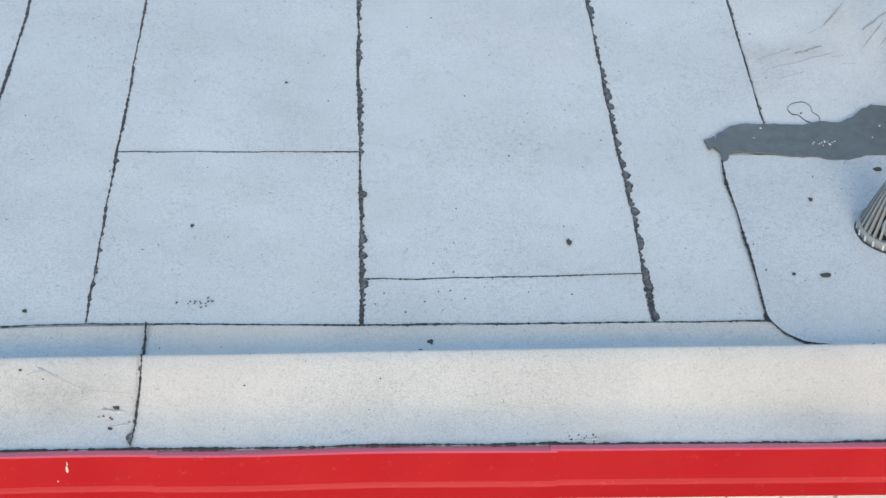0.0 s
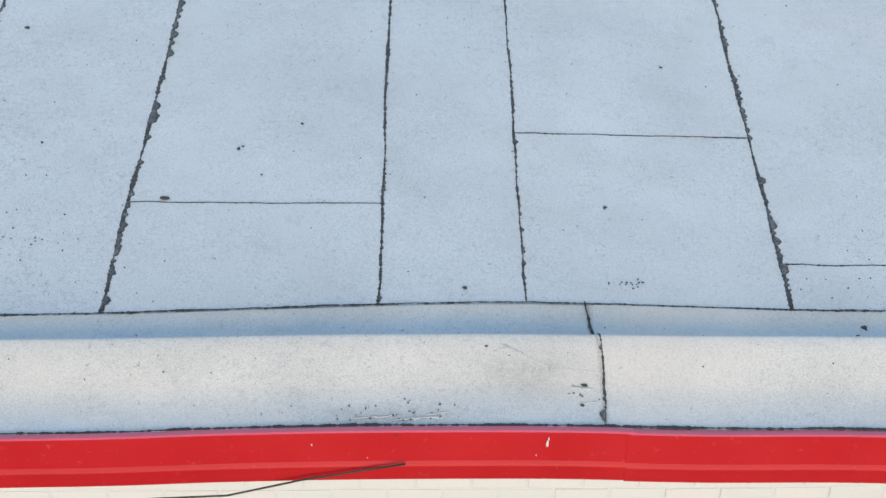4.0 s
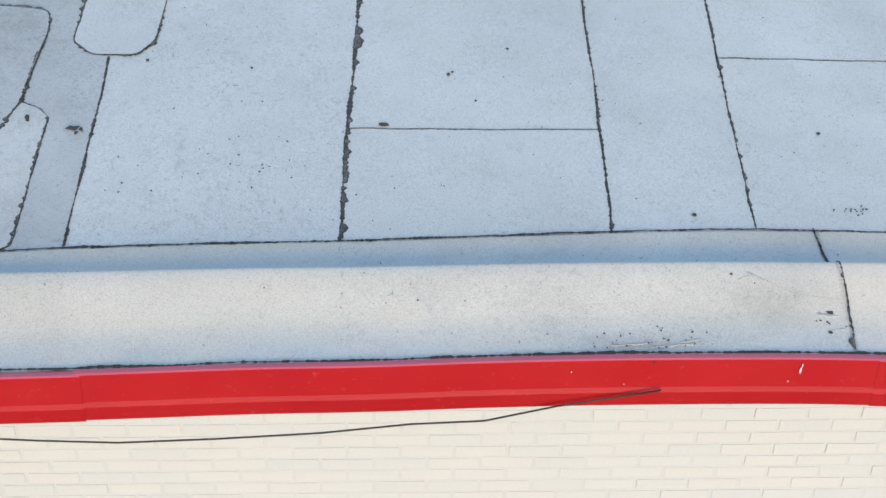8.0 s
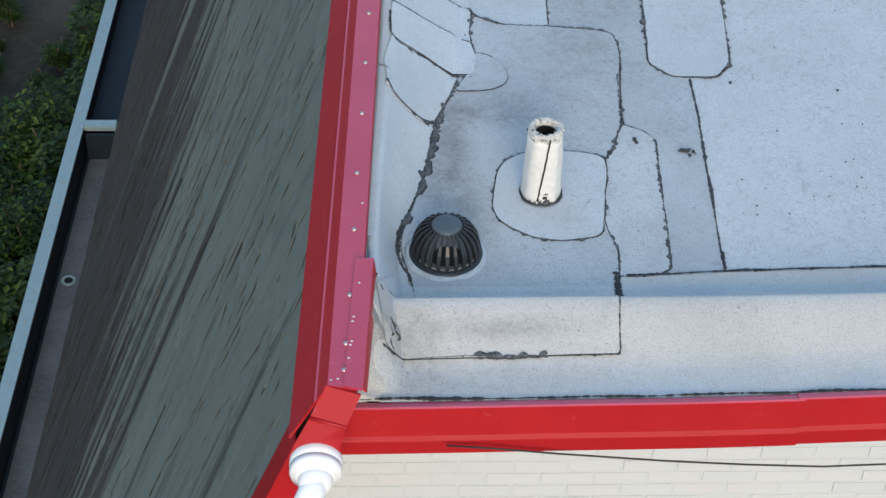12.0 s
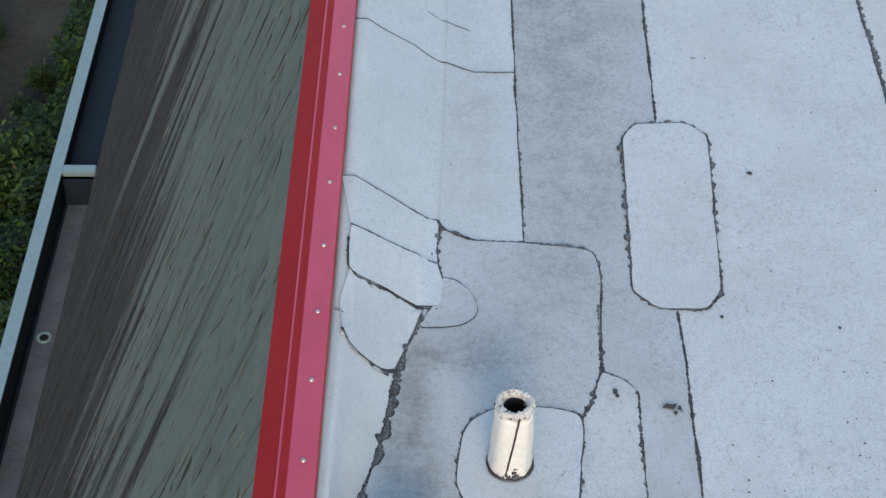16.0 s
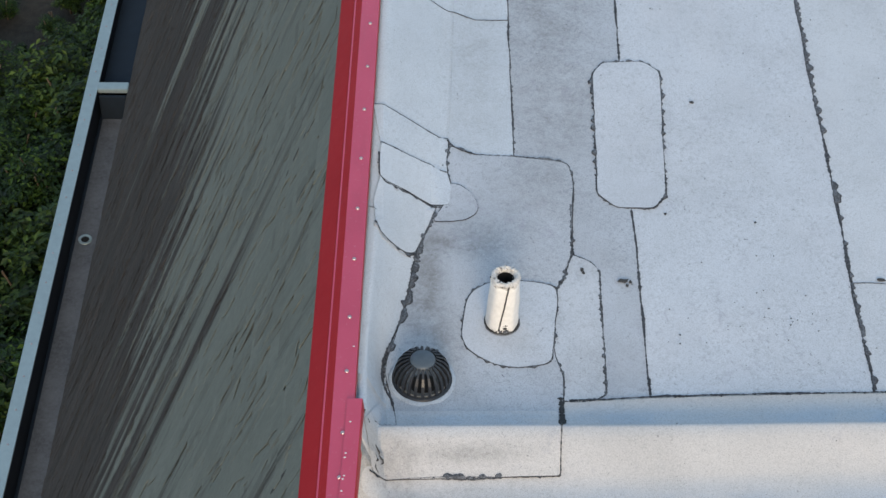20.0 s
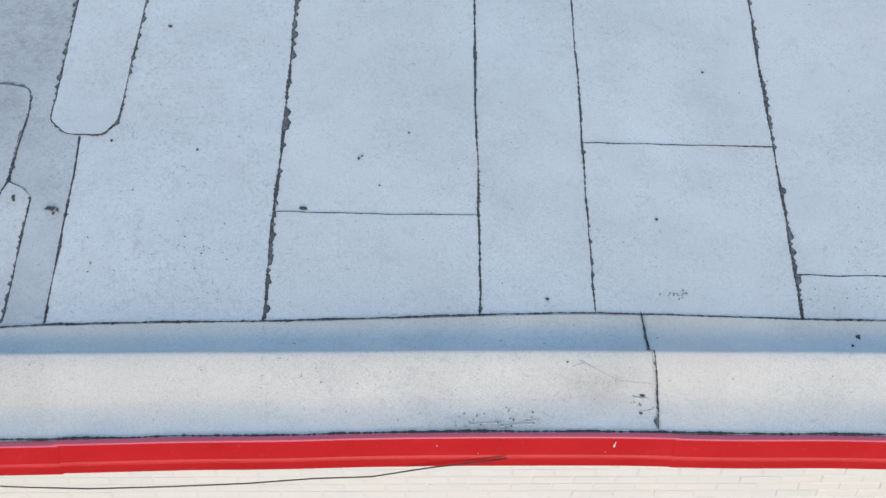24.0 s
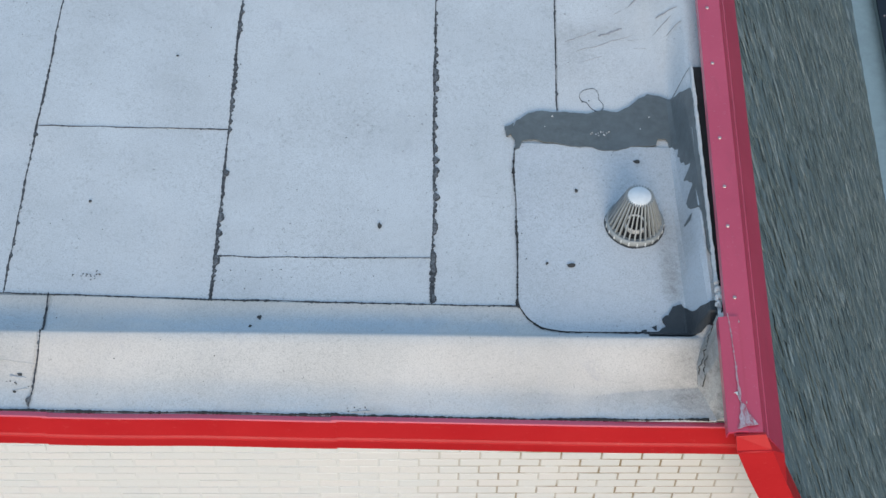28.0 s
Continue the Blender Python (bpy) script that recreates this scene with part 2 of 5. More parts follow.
M_FOLD = membrane("stained_turned_up_felt", (0.47, 0.455, 0.435), 0.9, 1.0, (0.15, 0.14, 0.125), broad=7.0, spots=((-2.1, -0.44, 0.11, 0.17, 0.95), (4.52, -0.42, 0.12, 0.24, 0.9)))
M_CANT = membrane("coated_felt_side_flashing", (0.49, 0.535, 0.58), 0.12, 0.25, spots=((-1.58, 2.1, 0.22, 0.9, 0.4), (-1.8, 0.62, 0.1, 0.2, 0.25)))
M_COLLAR = membrane("dull_felt_collar", (0.40, 0.455, 0.515), 0.3, 0.5)
M_PATCH = membrane("newer_coated_felt_patch", (0.485, 0.518, 0.562), 0.16, 0.7, spots=((4.42, 0.12, 0.07, 0.18, 1.0), (4.44, 0.3, 0.1, 0.25, 0.6), (-1.45, 0.27, 0.1, 0.08, 0.25)))
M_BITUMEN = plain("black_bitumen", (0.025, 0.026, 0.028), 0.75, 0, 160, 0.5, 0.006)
def crumbly(name, low, high, gap):
    k = Nodes(name, 0.85, 0.0, 0.3)
    n = k.noise(120, 5, 0.8)
    w = k.noise(14, 4, 0.7)
    tone = k.mix(k.ramp(n, (0.38, 0.0), (0.62, 1.0)), low, high)
    tone = k.mix(k.ramp(w, (0.45, 0.0), (0.65, 0.7)), tone, gap)
    return k.done(tone, n, 0.012, 0.9)


M_SEAM = crumbly("weathered_bitumen_seam", (0.038, 0.043, 0.050), (0.23, 0.25, 0.28), (0.05, 0.055, 0.064))
M_BEAD = crumbly("crumbling_bitumen_bead", (0.018, 0.021, 0.025), (0.13, 0.14, 0.158), (0.024, 0.027, 0.032))
M_MASTIC = plain("grey_roof_sealant", (0.105, 0.122, 0.132), 0.42, 0, 22, 0.6, 0.006)
M_RED = red_paint()


def sheen_red():
    """The flat flanges: the same paint, with the sky's pinkish sheen put into its colour."""
    k = Nodes("red_sheet_metal_sky_sheen", 0.4, 0.0, 0.5)
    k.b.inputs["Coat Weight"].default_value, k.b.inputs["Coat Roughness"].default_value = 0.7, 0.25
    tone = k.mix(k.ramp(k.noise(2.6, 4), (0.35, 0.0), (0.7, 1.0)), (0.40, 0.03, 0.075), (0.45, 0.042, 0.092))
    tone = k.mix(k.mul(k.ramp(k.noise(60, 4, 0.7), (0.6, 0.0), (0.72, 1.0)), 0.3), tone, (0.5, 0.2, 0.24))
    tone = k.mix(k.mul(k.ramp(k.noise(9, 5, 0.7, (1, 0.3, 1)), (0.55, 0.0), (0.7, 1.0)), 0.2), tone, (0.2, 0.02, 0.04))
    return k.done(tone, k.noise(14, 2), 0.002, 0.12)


M_FLANGE = sheen_red()
M_SMEAR = plain("black_blue_sealant", (0.03, 0.036, 0.043), 0.45, 0, 40, 0.5, 0.006)
M_SCUFFMARK = plain("dark_rubbed_scuff", (0.30, 0.305, 0.33), 0.8, 0, 70, 0.6, 0.001)
M_SMUDGE = plain("grey_scuff_lap_shade", (0.38, 0.39, 0.41), 0.8, 0, 60, 0.5, 0.001)
M_BOWL = plain("grey_outlet_bowl", (0.17, 0.185, 0.195), 0.6, 0, 40, 0.5, 0.002)
# blue-grey puts the sky's reflection into the black cap's colour
M_CAP = plain("cap_sky_reflection", (0.062, 0.082, 0.102), 0.4, 0, 40, 0.4, 0.001)
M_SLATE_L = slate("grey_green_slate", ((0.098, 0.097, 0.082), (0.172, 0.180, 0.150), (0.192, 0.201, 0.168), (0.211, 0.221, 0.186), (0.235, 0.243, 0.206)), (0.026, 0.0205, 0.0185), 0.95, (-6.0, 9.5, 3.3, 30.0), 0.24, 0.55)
M_SLATE_R = slate("blue_grey_slate", ((0.034, 0.047, 0.052), (0.085, 0.119, 0.128), (0.115, 0.156, 0.166), (0.145, 0.189, 0.198), (0.36, 0.41, 0.41)), (0.03, 0.03, 0.03), 0.0, (7.0, 4.0, 3.0, 8.0), 0.5, 0.25)
M_UNDER = plain("dark_roof_underlay", (0.05, 0.046, 0.041), 0.9)


def cream_brick():
    """Each brick a slightly different cream, some pinker, some whiter."""
    k = Nodes("cream_brick", 0.85, 0.0, 0.3)
    pick = k.t.nodes.new("ShaderNodeMath")
    pick.operation = "ADD"
    k.link(k.geo.outputs["Random Per Island"], pick.inputs[0])
    k.link(k.obj.outputs["Random"], pick.inputs[1])
    turn = k.t.nodes.new("ShaderNodeMath")
    turn.operation = "FRACT"
    k.link(pick.outputs[0], turn.inputs[0])
    tone = k.ramp(turn.outputs[0], (0.0, (0.520, 0.558, 0.60)), (0.35, (0.535, 0.567, 0.605)), (0.7, (0.545, 0.573, 0.608)), (1.0, (0.545, 0.563, 0.598)))
    n = k.noise(90, 5, 0.65)
    tone = k.mix(k.mul(k.ramp(n, (0.35, 1.0), (0.6, 0.0)), 0.10), tone, (0.36, 0.36, 0.35))
    return k.done(tone, n, 0.003, 0.5)


M_BRICK = cream_brick()

def mortar():
    k = Nodes("grey_mortar", 0.9, 0.0, 0.2)
    tone = k.mix(k.ramp(k.noise(90, 4, 0.7), (0.3, 0.0), (0.7, 1.0)), (0.490, 0.522, 0.558), (0.522, 0.556, 0.592))
    tone = k.mix(k.mul(k.mul(k.ramp(k.noise(2.5, 5, 0.7), (0.3, 0.0), (0.5, 1.0)), k.spot(4.25, 0.1, 1.1, 1.0)), 0.95), tone, (0.20, 0.155, 0.09))
    return k.done(tone, k.noise(120, 3), 0.003, 0.5)


M_MORTAR = mortar()
M_BLACKPLASTIC = plain("black_cast_strainer", (0.016, 0.019, 0.024), 0.4, 0, 60, 0.3, 0.002)
M_GREYPLASTIC = plain("grey_plastic_strainer", (0.235, 0.262, 0.28), 0.5, 0, 50, 0.25, 0.002)
def chipped():
    k = Nodes("chipped_white_coating", 0.75, 0.0, 0.3)
    n = k.noise(75, 5, 0.75)
    crack = k.ramp(k.cells(55), (0.0, 1.0), (0.5, 0.0))
    tone = k.mix(k.ramp(n, (0.35, 0.0), (0.65, 1.0)), (0.42, 0.41, 0.39), (0.68, 0.67, 0.65))
    tone = k.mix(k.mul(k.ramp(k.noise(48, 4, 0.7), (0.56, 0.0), (0.64, 1.0)), 0.8), tone, (0.07, 0.07, 0.07))
    return k.done(tone, k.mix(0.5, n, crack), 0.015, 1.0)


M_RIM = chipped()
M_PIPE = plain("white_coated_pipe_wrap", (0.63, 0.63, 0.61), 0.65, 0, 45, 0.3, 0.006)
# near-black puts the shade inside openings into the colour
M_HOLE = plain("hole_shade_black", (0.008, 0.008, 0.009), 0.9)
M_WHITE = plain("white_plastic", (0.8, 0.8, 0.8), 0.35, 0, 30, 0.05, 0.0005)
M_ZINC = plain("blue_grey_zinc", (0.30, 0.38, 0.40), 0.45, 0.4, 12, 0.25, 0.001)
M_GUTTER = plain("dark_gutter_lining", (0.010, 0.018, 0.030), 0.65, 0, 8, 0.4, 0.002, 0.25)
M_GUTTER2 = plain("dusty_gutter_lining", (0.115, 0.125, 0.14), 0.8, 0, 30, 0.8, 0.003)
M_CABLE = plain("black_cable", (0.02, 0.02, 0.02), 0.5)
M_RIVET = plain("steel_rivet", (0.42, 0.36, 0.37), 0.4, 0.6)
M_SOFFIT = plain("painted_soffit", (0.6, 0.58, 0.54), 0.8)
M_SOIL = plain("dry_soil", (0.043, 0.036, 0.027), 0.95, 0, 9, 1.0, 0.06)
def leaf(name, dark, mid, light):
    k = Nodes(name, 0.55, 0.0, 0.22)
    tone = k.ramp(k.geo.outputs["Random Per Island"], (0.0, dark), (0.6, mid), (1.0, light))
    return k.done(k.mix(k.mul(k.ramp(k.noise(2.0, 3), (0.4, 0.0), (0.65, 1.0)), 0.4), tone, dark))


M_LEAF = leaf("green_leaf", (0.003, 0.008, 0.0015), (0.014, 0.036, 0.004), (0.055, 0.10, 0.010))
M_LEAF2 = leaf("yellow_green_leaf", (0.006, 0.013, 0.003), (0.022, 0.046, 0.007), (0.075, 0.115, 0.018))
M_STEM = plain("grey_brown_twig", (0.10, 0.075, 0.05), 0.85)
M_DEBRIS = plain("dry_debris", (0.05, 0.05, 0.05), 0.9)
M_CAPWHITE = plain("worn_pale_cap", (0.56, 0.60, 0.64), 0.5, 0, 50, 0.2, 0.001)
M_LINT = plain("white_sealant_smear", (0.58, 0.59, 0.60), 0.6, 0, 50, 0.3, 0.004)
def smeared_silicone():
    """Thin grey silicone through which the red paint shows in streaks."""
    k = Nodes("thin_streaky_silicone", 0.4, 0.0, 0.4)
    n = k.noise(34, 6, 0.75, (1.6, 0.7, 1.0), 1.2)
    return k.done(k.ramp(n, (0.38, (0.30, 0.055, 0.085)), (0.50, (0.30, 0.21, 0.25)), (0.66, (0.42, 0.40, 0.44))), n, 0.004, 0.6)


M_WEB = smeared_silicone()
M_GREYSMEAR = plain("grey_silicone_smear", (0.40, 0.26, 0.30), 0.4, 0, 60, 0.7, 0.004)


# ---- small builders ----
def part(name, bm, material, parent=None, label="", smooth=False, second=None):
    me = bpy.data.meshes.new(name)
    bm.normal_update()
    bm.to_mesh(me)
    bm.free()
    me.materials.append(material)
    if second:
        me.materials.append(second)
    if smooth:
        for p in me.polygons:
            p.use_smooth = True
    ob = new(name, me)
    if parent is not None:
        ob.parent = parent
    if label:
        ob["label"] = label
    return ob


def shared(name, me, parent, m=None):
    ob = new(name, me)
    ob.parent = parent
    if m is not None:
        ob.matrix_basis = m
    return ob


def thing(name, label, category, kind="", group="", at=(0, 0, 0)):
    ob = new(name)
    ob.location = at
    ob.empty_display_size = 0.1
    return tagged(ob, label, category, group, kind)


def box(x0, x1, y0, y1, z0, z1, bevel=0.0):
    bm = bmesh.new()
    bmesh.ops.create_cube(bm, size=1.0)
    for v in bm.verts:
        v.co = Vector((x0 + (v.co.x + 0.5) * (x1 - x0), y0 + (v.co.y + 0.5) * (y1 - y0), z0 + (v.co.z + 0.5) * (z1 - z0)))
    if bevel:
        bmesh.ops.bevel(bm, geom=bm.edges[:], offset=bevel, segments=2, affect="EDGES")
    return bm


def lathe(profile, seg=32, centre=(0, 0, 0), wob=0.0):
    """A turned shape from (radius, height) pairs; a radius of zero closes it."""
    bm = bmesh.new()
    rings = []
    for r, h in profile:
        if r < 1e-6:
            rings.append([bm.verts.new((centre[0], centre[1], centre[2] + h))])
        else:
            ring = []
            for i in range(seg):
                a = math.tau * i / seg
                rr = r * (1 + wob * noise.noise(Vector((math.cos(a) * 2, math.sin(a) * 2, h * 18))))
                ring.append(bm.verts.new((centre[0] + rr * math.cos(a), centre[1] + rr * math.sin(a), centre[2] + h)))
            rings.append(ring)
    for a, b in zip(rings, rings[1:]):
        for i in range(seg):
            j = (i + 1) % seg
            if len(a) == 1 and len(b) == 1:
                continue
            if len(a) == 1:
                bm.faces.new((a[0], b[i], b[j]))
            elif len(b) == 1:
                bm.faces.new((a[i], a[j], b[0]))
            else:
                bm.faces.new((a[i], a[j], b[j], b[i]))
    bmesh.ops.recalc_face_normals(bm, faces=bm.faces[:])
    return bm


def tube(points, r, seg=8):
    """A round bar through the given points."""
    bm = bmesh.new()
    pts = [Vector(p) for p in points]
    rings = []
    for i, p in enumerate(pts):
        d = (pts[min(i + 1, len(pts) - 1)] - pts[max(i - 1, 0)]).normalized()
        u = d.orthogonal().normalized() if abs(d.z) > 0.95 else d.cross(Vector((0, 0, 1))).normalized()
        w = d.cross(u)
        rings.append([bm.verts.new(p + r * (u * math.cos(math.tau * k / seg) + w * math.sin(math.tau * k / seg))) for k in range(seg)])
    for a, b in zip(rings, rings[1:]):
        for k in range(seg):
            bm.faces.new((a[k], a[(k + 1) % seg], b[(k + 1) % seg], b[k]))
    bm.faces.new(rings[0][::-1])
    bm.faces.new(rings[-1])
    return bm


def lerp_table(table, v):
    """A smooth curve through the (position, value) pairs."""
    if v <= table[0][0]:
        return table[0][1]
    for k in range(len(table) - 1):
        (a, p), (b, q) = table[k], table[k + 1]
        if v <= b:
            before, after = table[max(0, k - 1)], table[min(len(table) - 1, k + 2)]
            h = b - a
            m0 = (q - before[1]) / (b - before[0]) * h
            m1 = (after[1] - p) / (after[0] - a) * h
            s = (v - a) / h
            return p * (1 + 2 * s) * (1 - s) ** 2 + m0 * s * (1 - s) ** 2 + q * s * s * (3 - 2 * s) + m1 * s * s * (s - 1)
    return table[-1][1]


def n3(x, y, z=0.0):
    return noise.noise(Vector((x, y, z)))


# ---- the plan ----
LEAN = 0.042          # the side edges run this far to the right for each metre into the roof
FAR = 17.0            # depth of the roof
GUT_Z = -8.1          # height of the side gutters below the roof
GROUND_Z = -11.2
BOW = [(-2.2, -0.08), (-1.18, -0.059), (-0.88, -0.041), (-0.41, -0.027), (0.0, -0.018), (0.36, -0.006), (0.95, 0.018), (1.45, 0.028), (2.13, 0.002), (2.35, -0.005), (3.3, -0.027), (3.7, -0.035), (4.6, -0.045)]
FALL = [(-2.2, -0.032), (-0.95, -0.022), (0.0, 0.002), (0.6, 0.017), (1.1, 0.021), (1.5, 0.016), (2.35, -0.007), (3.3, -0.013), (4.6, -0.015)]
FRONT = [(-0.67, 0.053), (-0.60, 0.053), (-0.53, 0.055), (-0.47, 0.061), (-0.42, 0.071), (-0.36, 0.085), (-0.31, 0.096), (-0.28, 0.101), (-0.259, 0.103), (-0.248, 0.100), (-0.240, 0.092), (-0.223, 0.067), (-0.205, 0.043), (-0.187, 0.029), (-0.15, 0.018), (-0.09, 0.007), (0.0, 0.0)]
SAG = [(-2.2, -0.060), (-1.2, -0.044), (-0.85, -0.034), (-0.3, -0.013), (0.1, -0.004), (0.45, 0.010), (0.92, 0.021), (1.47, 0.018), (2.0, 0.001), (2.4, -0.003), (3.2, -0.03), (4.15, -0.06), (4.6, -0.07)]
VALLEY = [(-0.2, -2.03), (0.13, -2.04), (0.46, -1.95), (0.95, -1.84), (1.5, -1.76), (3.0, -1.68), (17.0, -1.15)]


def bow(x):
    return lerp_table(BOW, x)


def kerb_bow(x, y):
    """The bow of the lap fades out before the crest; the metal edge sags instead."""
    return bow(x) * (1 - max(0.0, min(1.0, -y / 0.2)))


def sag(x):
    return lerp_table(SAG, x)


def fall(x, y):
    """The roof is crowned in the middle and drops to the outlets at both ends; the drop fades further in."""
    s = max(0.0, min(1.0, (y - 1.0) / 1.2))
    f = max(0.0, min(1.0, 1 + y / 0.5))
    return lerp_table(FALL, x) * (1 - 0.75 * s * s * (3 - 2 * s)) * f


def lx(x0, y):
    """A line of the roof that leans with the building."""
    return x0 + LEAN * y


def roof_z(x, y):
    """Height of the membrane: flat, with a rounded kerb in front and a raised cant along both sides."""
    s = max(0.0, min(1.0, -y / 0.5))
    f = lerp_table(FRONT, y - kerb_bow(x, y)) + sag(x) * s
    v, top = lerp_table(VALLEY, y), lx(-2.12, y)
    a = max(0.0, min(1.0, (v - x) / max(0.05, v - top)))
    left = 0.2 * min(1.0, a * 1.08) ** 1.12 * max(0.0, min(1.0, (y + 0.60) / 0.2))
    w = 0.075 + 0.25 * max(0.0, min(1.0, (y - 1.45) / 0.5))
    b = max(0.0, min(1.0, (x - lx(4.53, y) + w) / w))
    b = (0.4 * b + 0.6 * b * b * (3 - 2 * b)) if w < 0.08 else b * b * (3 - 2 * b)
    return max(f, left, 0.2 * b * max(0.0, min(1.0, (y + 0.27) / 0.06)))


def drape(x, y, lift):
    d = fall(x, y)
    return Vector((x + 0.005 * max(0.0, min(1.0, -x)), y - 0.8 * d, roof_z(x, y) + d + lift))


def sheet_bm(edge_l, edge_r, y0, y1, lift, nx=10, ny=24, seed=0.0, thick=0.004, ends=None, tilt=0.0):
    """One length of felt between two side lines, with slightly wavy edges, draped over the roof."""
    bm = bmesh.new()
    rows = []
    for j in range(ny + 1):
        s = j / ny
        s = s ** 1.6 if y1 - y0 > 5 else s
        row = []
        for i in range(nx + 1):
            u = i / nx
            y = y0 + (y1 - y0) * s
            if j == 0 and ends:
                y += ends(edge_l(y) + u * (edge_r(y) - edge_l(y)))
            if j == ny:
                y += tilt * (u - 0.5)
            xl, xr = edge_l(y), edge_r(y)
            w = 0.006 * n3(y * 3.1, seed)
            x = xl + (xr - xl) * u + (w if i == nx or i == 0 else 0)
            z = 0.0025 * n3(x * 2.2 + seed, y * 2.2, 3.3)
            row.append(bm.verts.new(drape(x, y, lift + z)))
        rows.append(row)
    for a, b in zip(rows, rows[1:]):
        for i in range(nx):
            bm.faces.new((a[i], a[i + 1], b[i + 1], b[i]))
    rim = [e for e in bm.edges if e.is_boundary]
    ret = bmesh.ops.extrude_edge_only(bm, edges=rim)
    for v in ret["geom"]:
        if isinstance(v, bmesh.types.BMVert):
            v.co.z -= thick + 0.003
    return bm


def rounded(points, r, seg=4):
    """The outline with its corners rounded."""
    out = []
    n = len(points)
    for i, p in enumerate(points):
        p = Vector(p)
        a, b = Vector(points[i - 1]) - p, Vector(points[(i + 1) % n]) - p
        d = min(r, a.length * 0.45, b.length * 0.45)
        s, e = p + a.normalized() * d, p + b.normalized() * d
        for k in range(seg + 1):
            t = k / seg
            out.append(s * (1 - t) ** 2 + p * 2 * t * (1 - t) + e * t * t)
    return out


def ragged(points, step, amount, seed):
    """The outline cut into short pieces and pushed in and out."""
    out = []
    n = len(points)
    for i in range(n):
        a, b = Vector(points[i]), Vector(points[(i + 1) % n])
        k = max(1, int((b - a).length / step))
        nrm = Vector((-(b - a).y, (b - a).x)).normalized()
        for j in range(k):
            p = a + (b - a) * j / k
            q = amount * (n3(p.x * 9 + seed, p.y * 9, 1) + 0.7 * n3(p.x * 31, p.y * 31 + seed, 2))
            out.append(p + nrm * q)
    return out


def patch_bm(outline, lift, thick=0.004, cell=0.05):
    """A flat piece cut to an outline, laid over the roof: filled, cut finely and draped."""
    bm = bmesh.new()
    vs = [bm.verts.new((p[0], p[1], 0)) for p in outline]
    bm.faces.new(vs)
    xs, ys = [p[0] for p in outline], [p[1] for p in outline]
    for lo, hi, nor in ((min(xs), max(xs), (1, 0, 0)), (min(ys), max(ys), (0, 1, 0))):
        k = int((hi - lo) / cell)
        for i in range(1, k + 1):
            c = lo + (hi - lo) * i / (k + 1)
            bmesh.ops.bisect_plane(bm, geom=bm.verts[:] + bm.edges[:] + bm.faces[:], plane_co=Vector(nor) * c, plane_no=nor)
    for v in bm.verts:
        v.co = drape(v.co.x, v.co.y, lift + 0.0015 * n3(v.co.x * 3, v.co.y * 3, 5))
    rim = [e for e in bm.edges if e.is_boundary]
    ret = bmesh.ops.extrude_edge_only(bm, edges=rim)
    for v in ret["geom"]:
        if isinstance(v, bmesh.types.BMVert):
            v.co.z -= thick + 0.004
        elif isinstance(v, bmesh.types.BMFace):
            v.material_index = 1              # the black bitumen core at the cut edge
    bmesh.ops.recalc_face_normals(bm, faces=bm.faces[:])
    return bm


def seam_bm(line, width, base=0.004, blobs=0.0, seed=0.0, closed=False, wander=0.005):
    """An uneven bead of bitumen along a lap: it swells, thins out and bulges into small lobes on one side."""
    pts = [Vector(p) for p in line]
    if closed:
        pts.append(pts[0])
    bm = bmesh.new()
    prev, run = None, 0.0
    total = sum((b - a).length for a, b in zip(pts, pts[1:]))
    rnd = random.Random(int(seed * 100) + 7)
    lobes, q = [], 0.0
    while blobs and q < total:
        q += rnd.uniform(0.012, 0.11) * (0.6 if n3(q * 1.7, seed, 4.4) > 0 else 1.8)
        lobes.append((q, blobs * rnd.choice((0.35, 0.45, 0.6, 0.6, 0.9)) * rnd.uniform(0.7, 1.1)))
    for a, b in zip(pts, pts[1:]):
        d = b - a
        if d.length < 1e-6:
            continue
        k = max(1, int(d.length / 0.0045))
        nrm = Vector((-d.y, d.x)).normalized()
        for j in range(k + (1 if b is pts[-1] else 0)):
            p = a + d * j / k
            q = run + d.length * j / k
            w = width * (0.72 + 0.7 * n3(q * 6, seed, 1.7) + 0.5 * n3(q * 38, seed, 4.1) + 0.6 * n3(q * 105, seed, 5.3))
            w = max(width * 0.2, w)
            side = 0.0
            for at, r in lobes:
                if abs(at - q) < r:
                    side = max(side, math.sqrt(r * r - (at - q) ** 2) - 0.25 * r)
            c = p + nrm * wander * (n3(q * 4, seed, 8.8) + 0.5 * n3(q * 17, seed, 6.1))
            l, r = c + nrm * (w * 0.5), c - nrm * (w * 0.5 + side)
            up = 0.0028 + min(0.006, side * 0.25) + 0.0016 * n3(q * 70, seed, 7.1)
            # thin black strip on one side puts in the lap's shadow gap
            thin = min(0.0045, 0.4 * w)
            m0 = l - nrm * thin
            m1, m2 = m0 * 0.6 + r * 0.4, m0 * 0.25 + r * 0.75
            now = [bm.verts.new(drape(l.x, l.y, base)), bm.verts.new(drape(m0.x, m0.y, base + up * 0.35)), bm.verts.new(drape(m1.x, m1.y, base + up)), bm.verts.new(drape(m2.x, m2.y, base + up * 0.9)), bm.verts.new(drape(r.x, r.y, base))]
            if prev:
                for i in range(4):
                    f = bm.faces.new((prev[i], prev[i + 1], now[i + 1], now[i]))
                    f.material_index = 0 if i in (1, 2) and side > 0.004 else 1
            prev = now
        run += d.length
    bm.normal_update()
    for f in bm.faces:
        if f.normal.z < 0:
            f.normal_flip()
    return bm


# ---- ground and the building's body ----
bm = bmesh.new()
bmesh.ops.create_grid(bm, x_segments=40, y_segments=40, size=600)
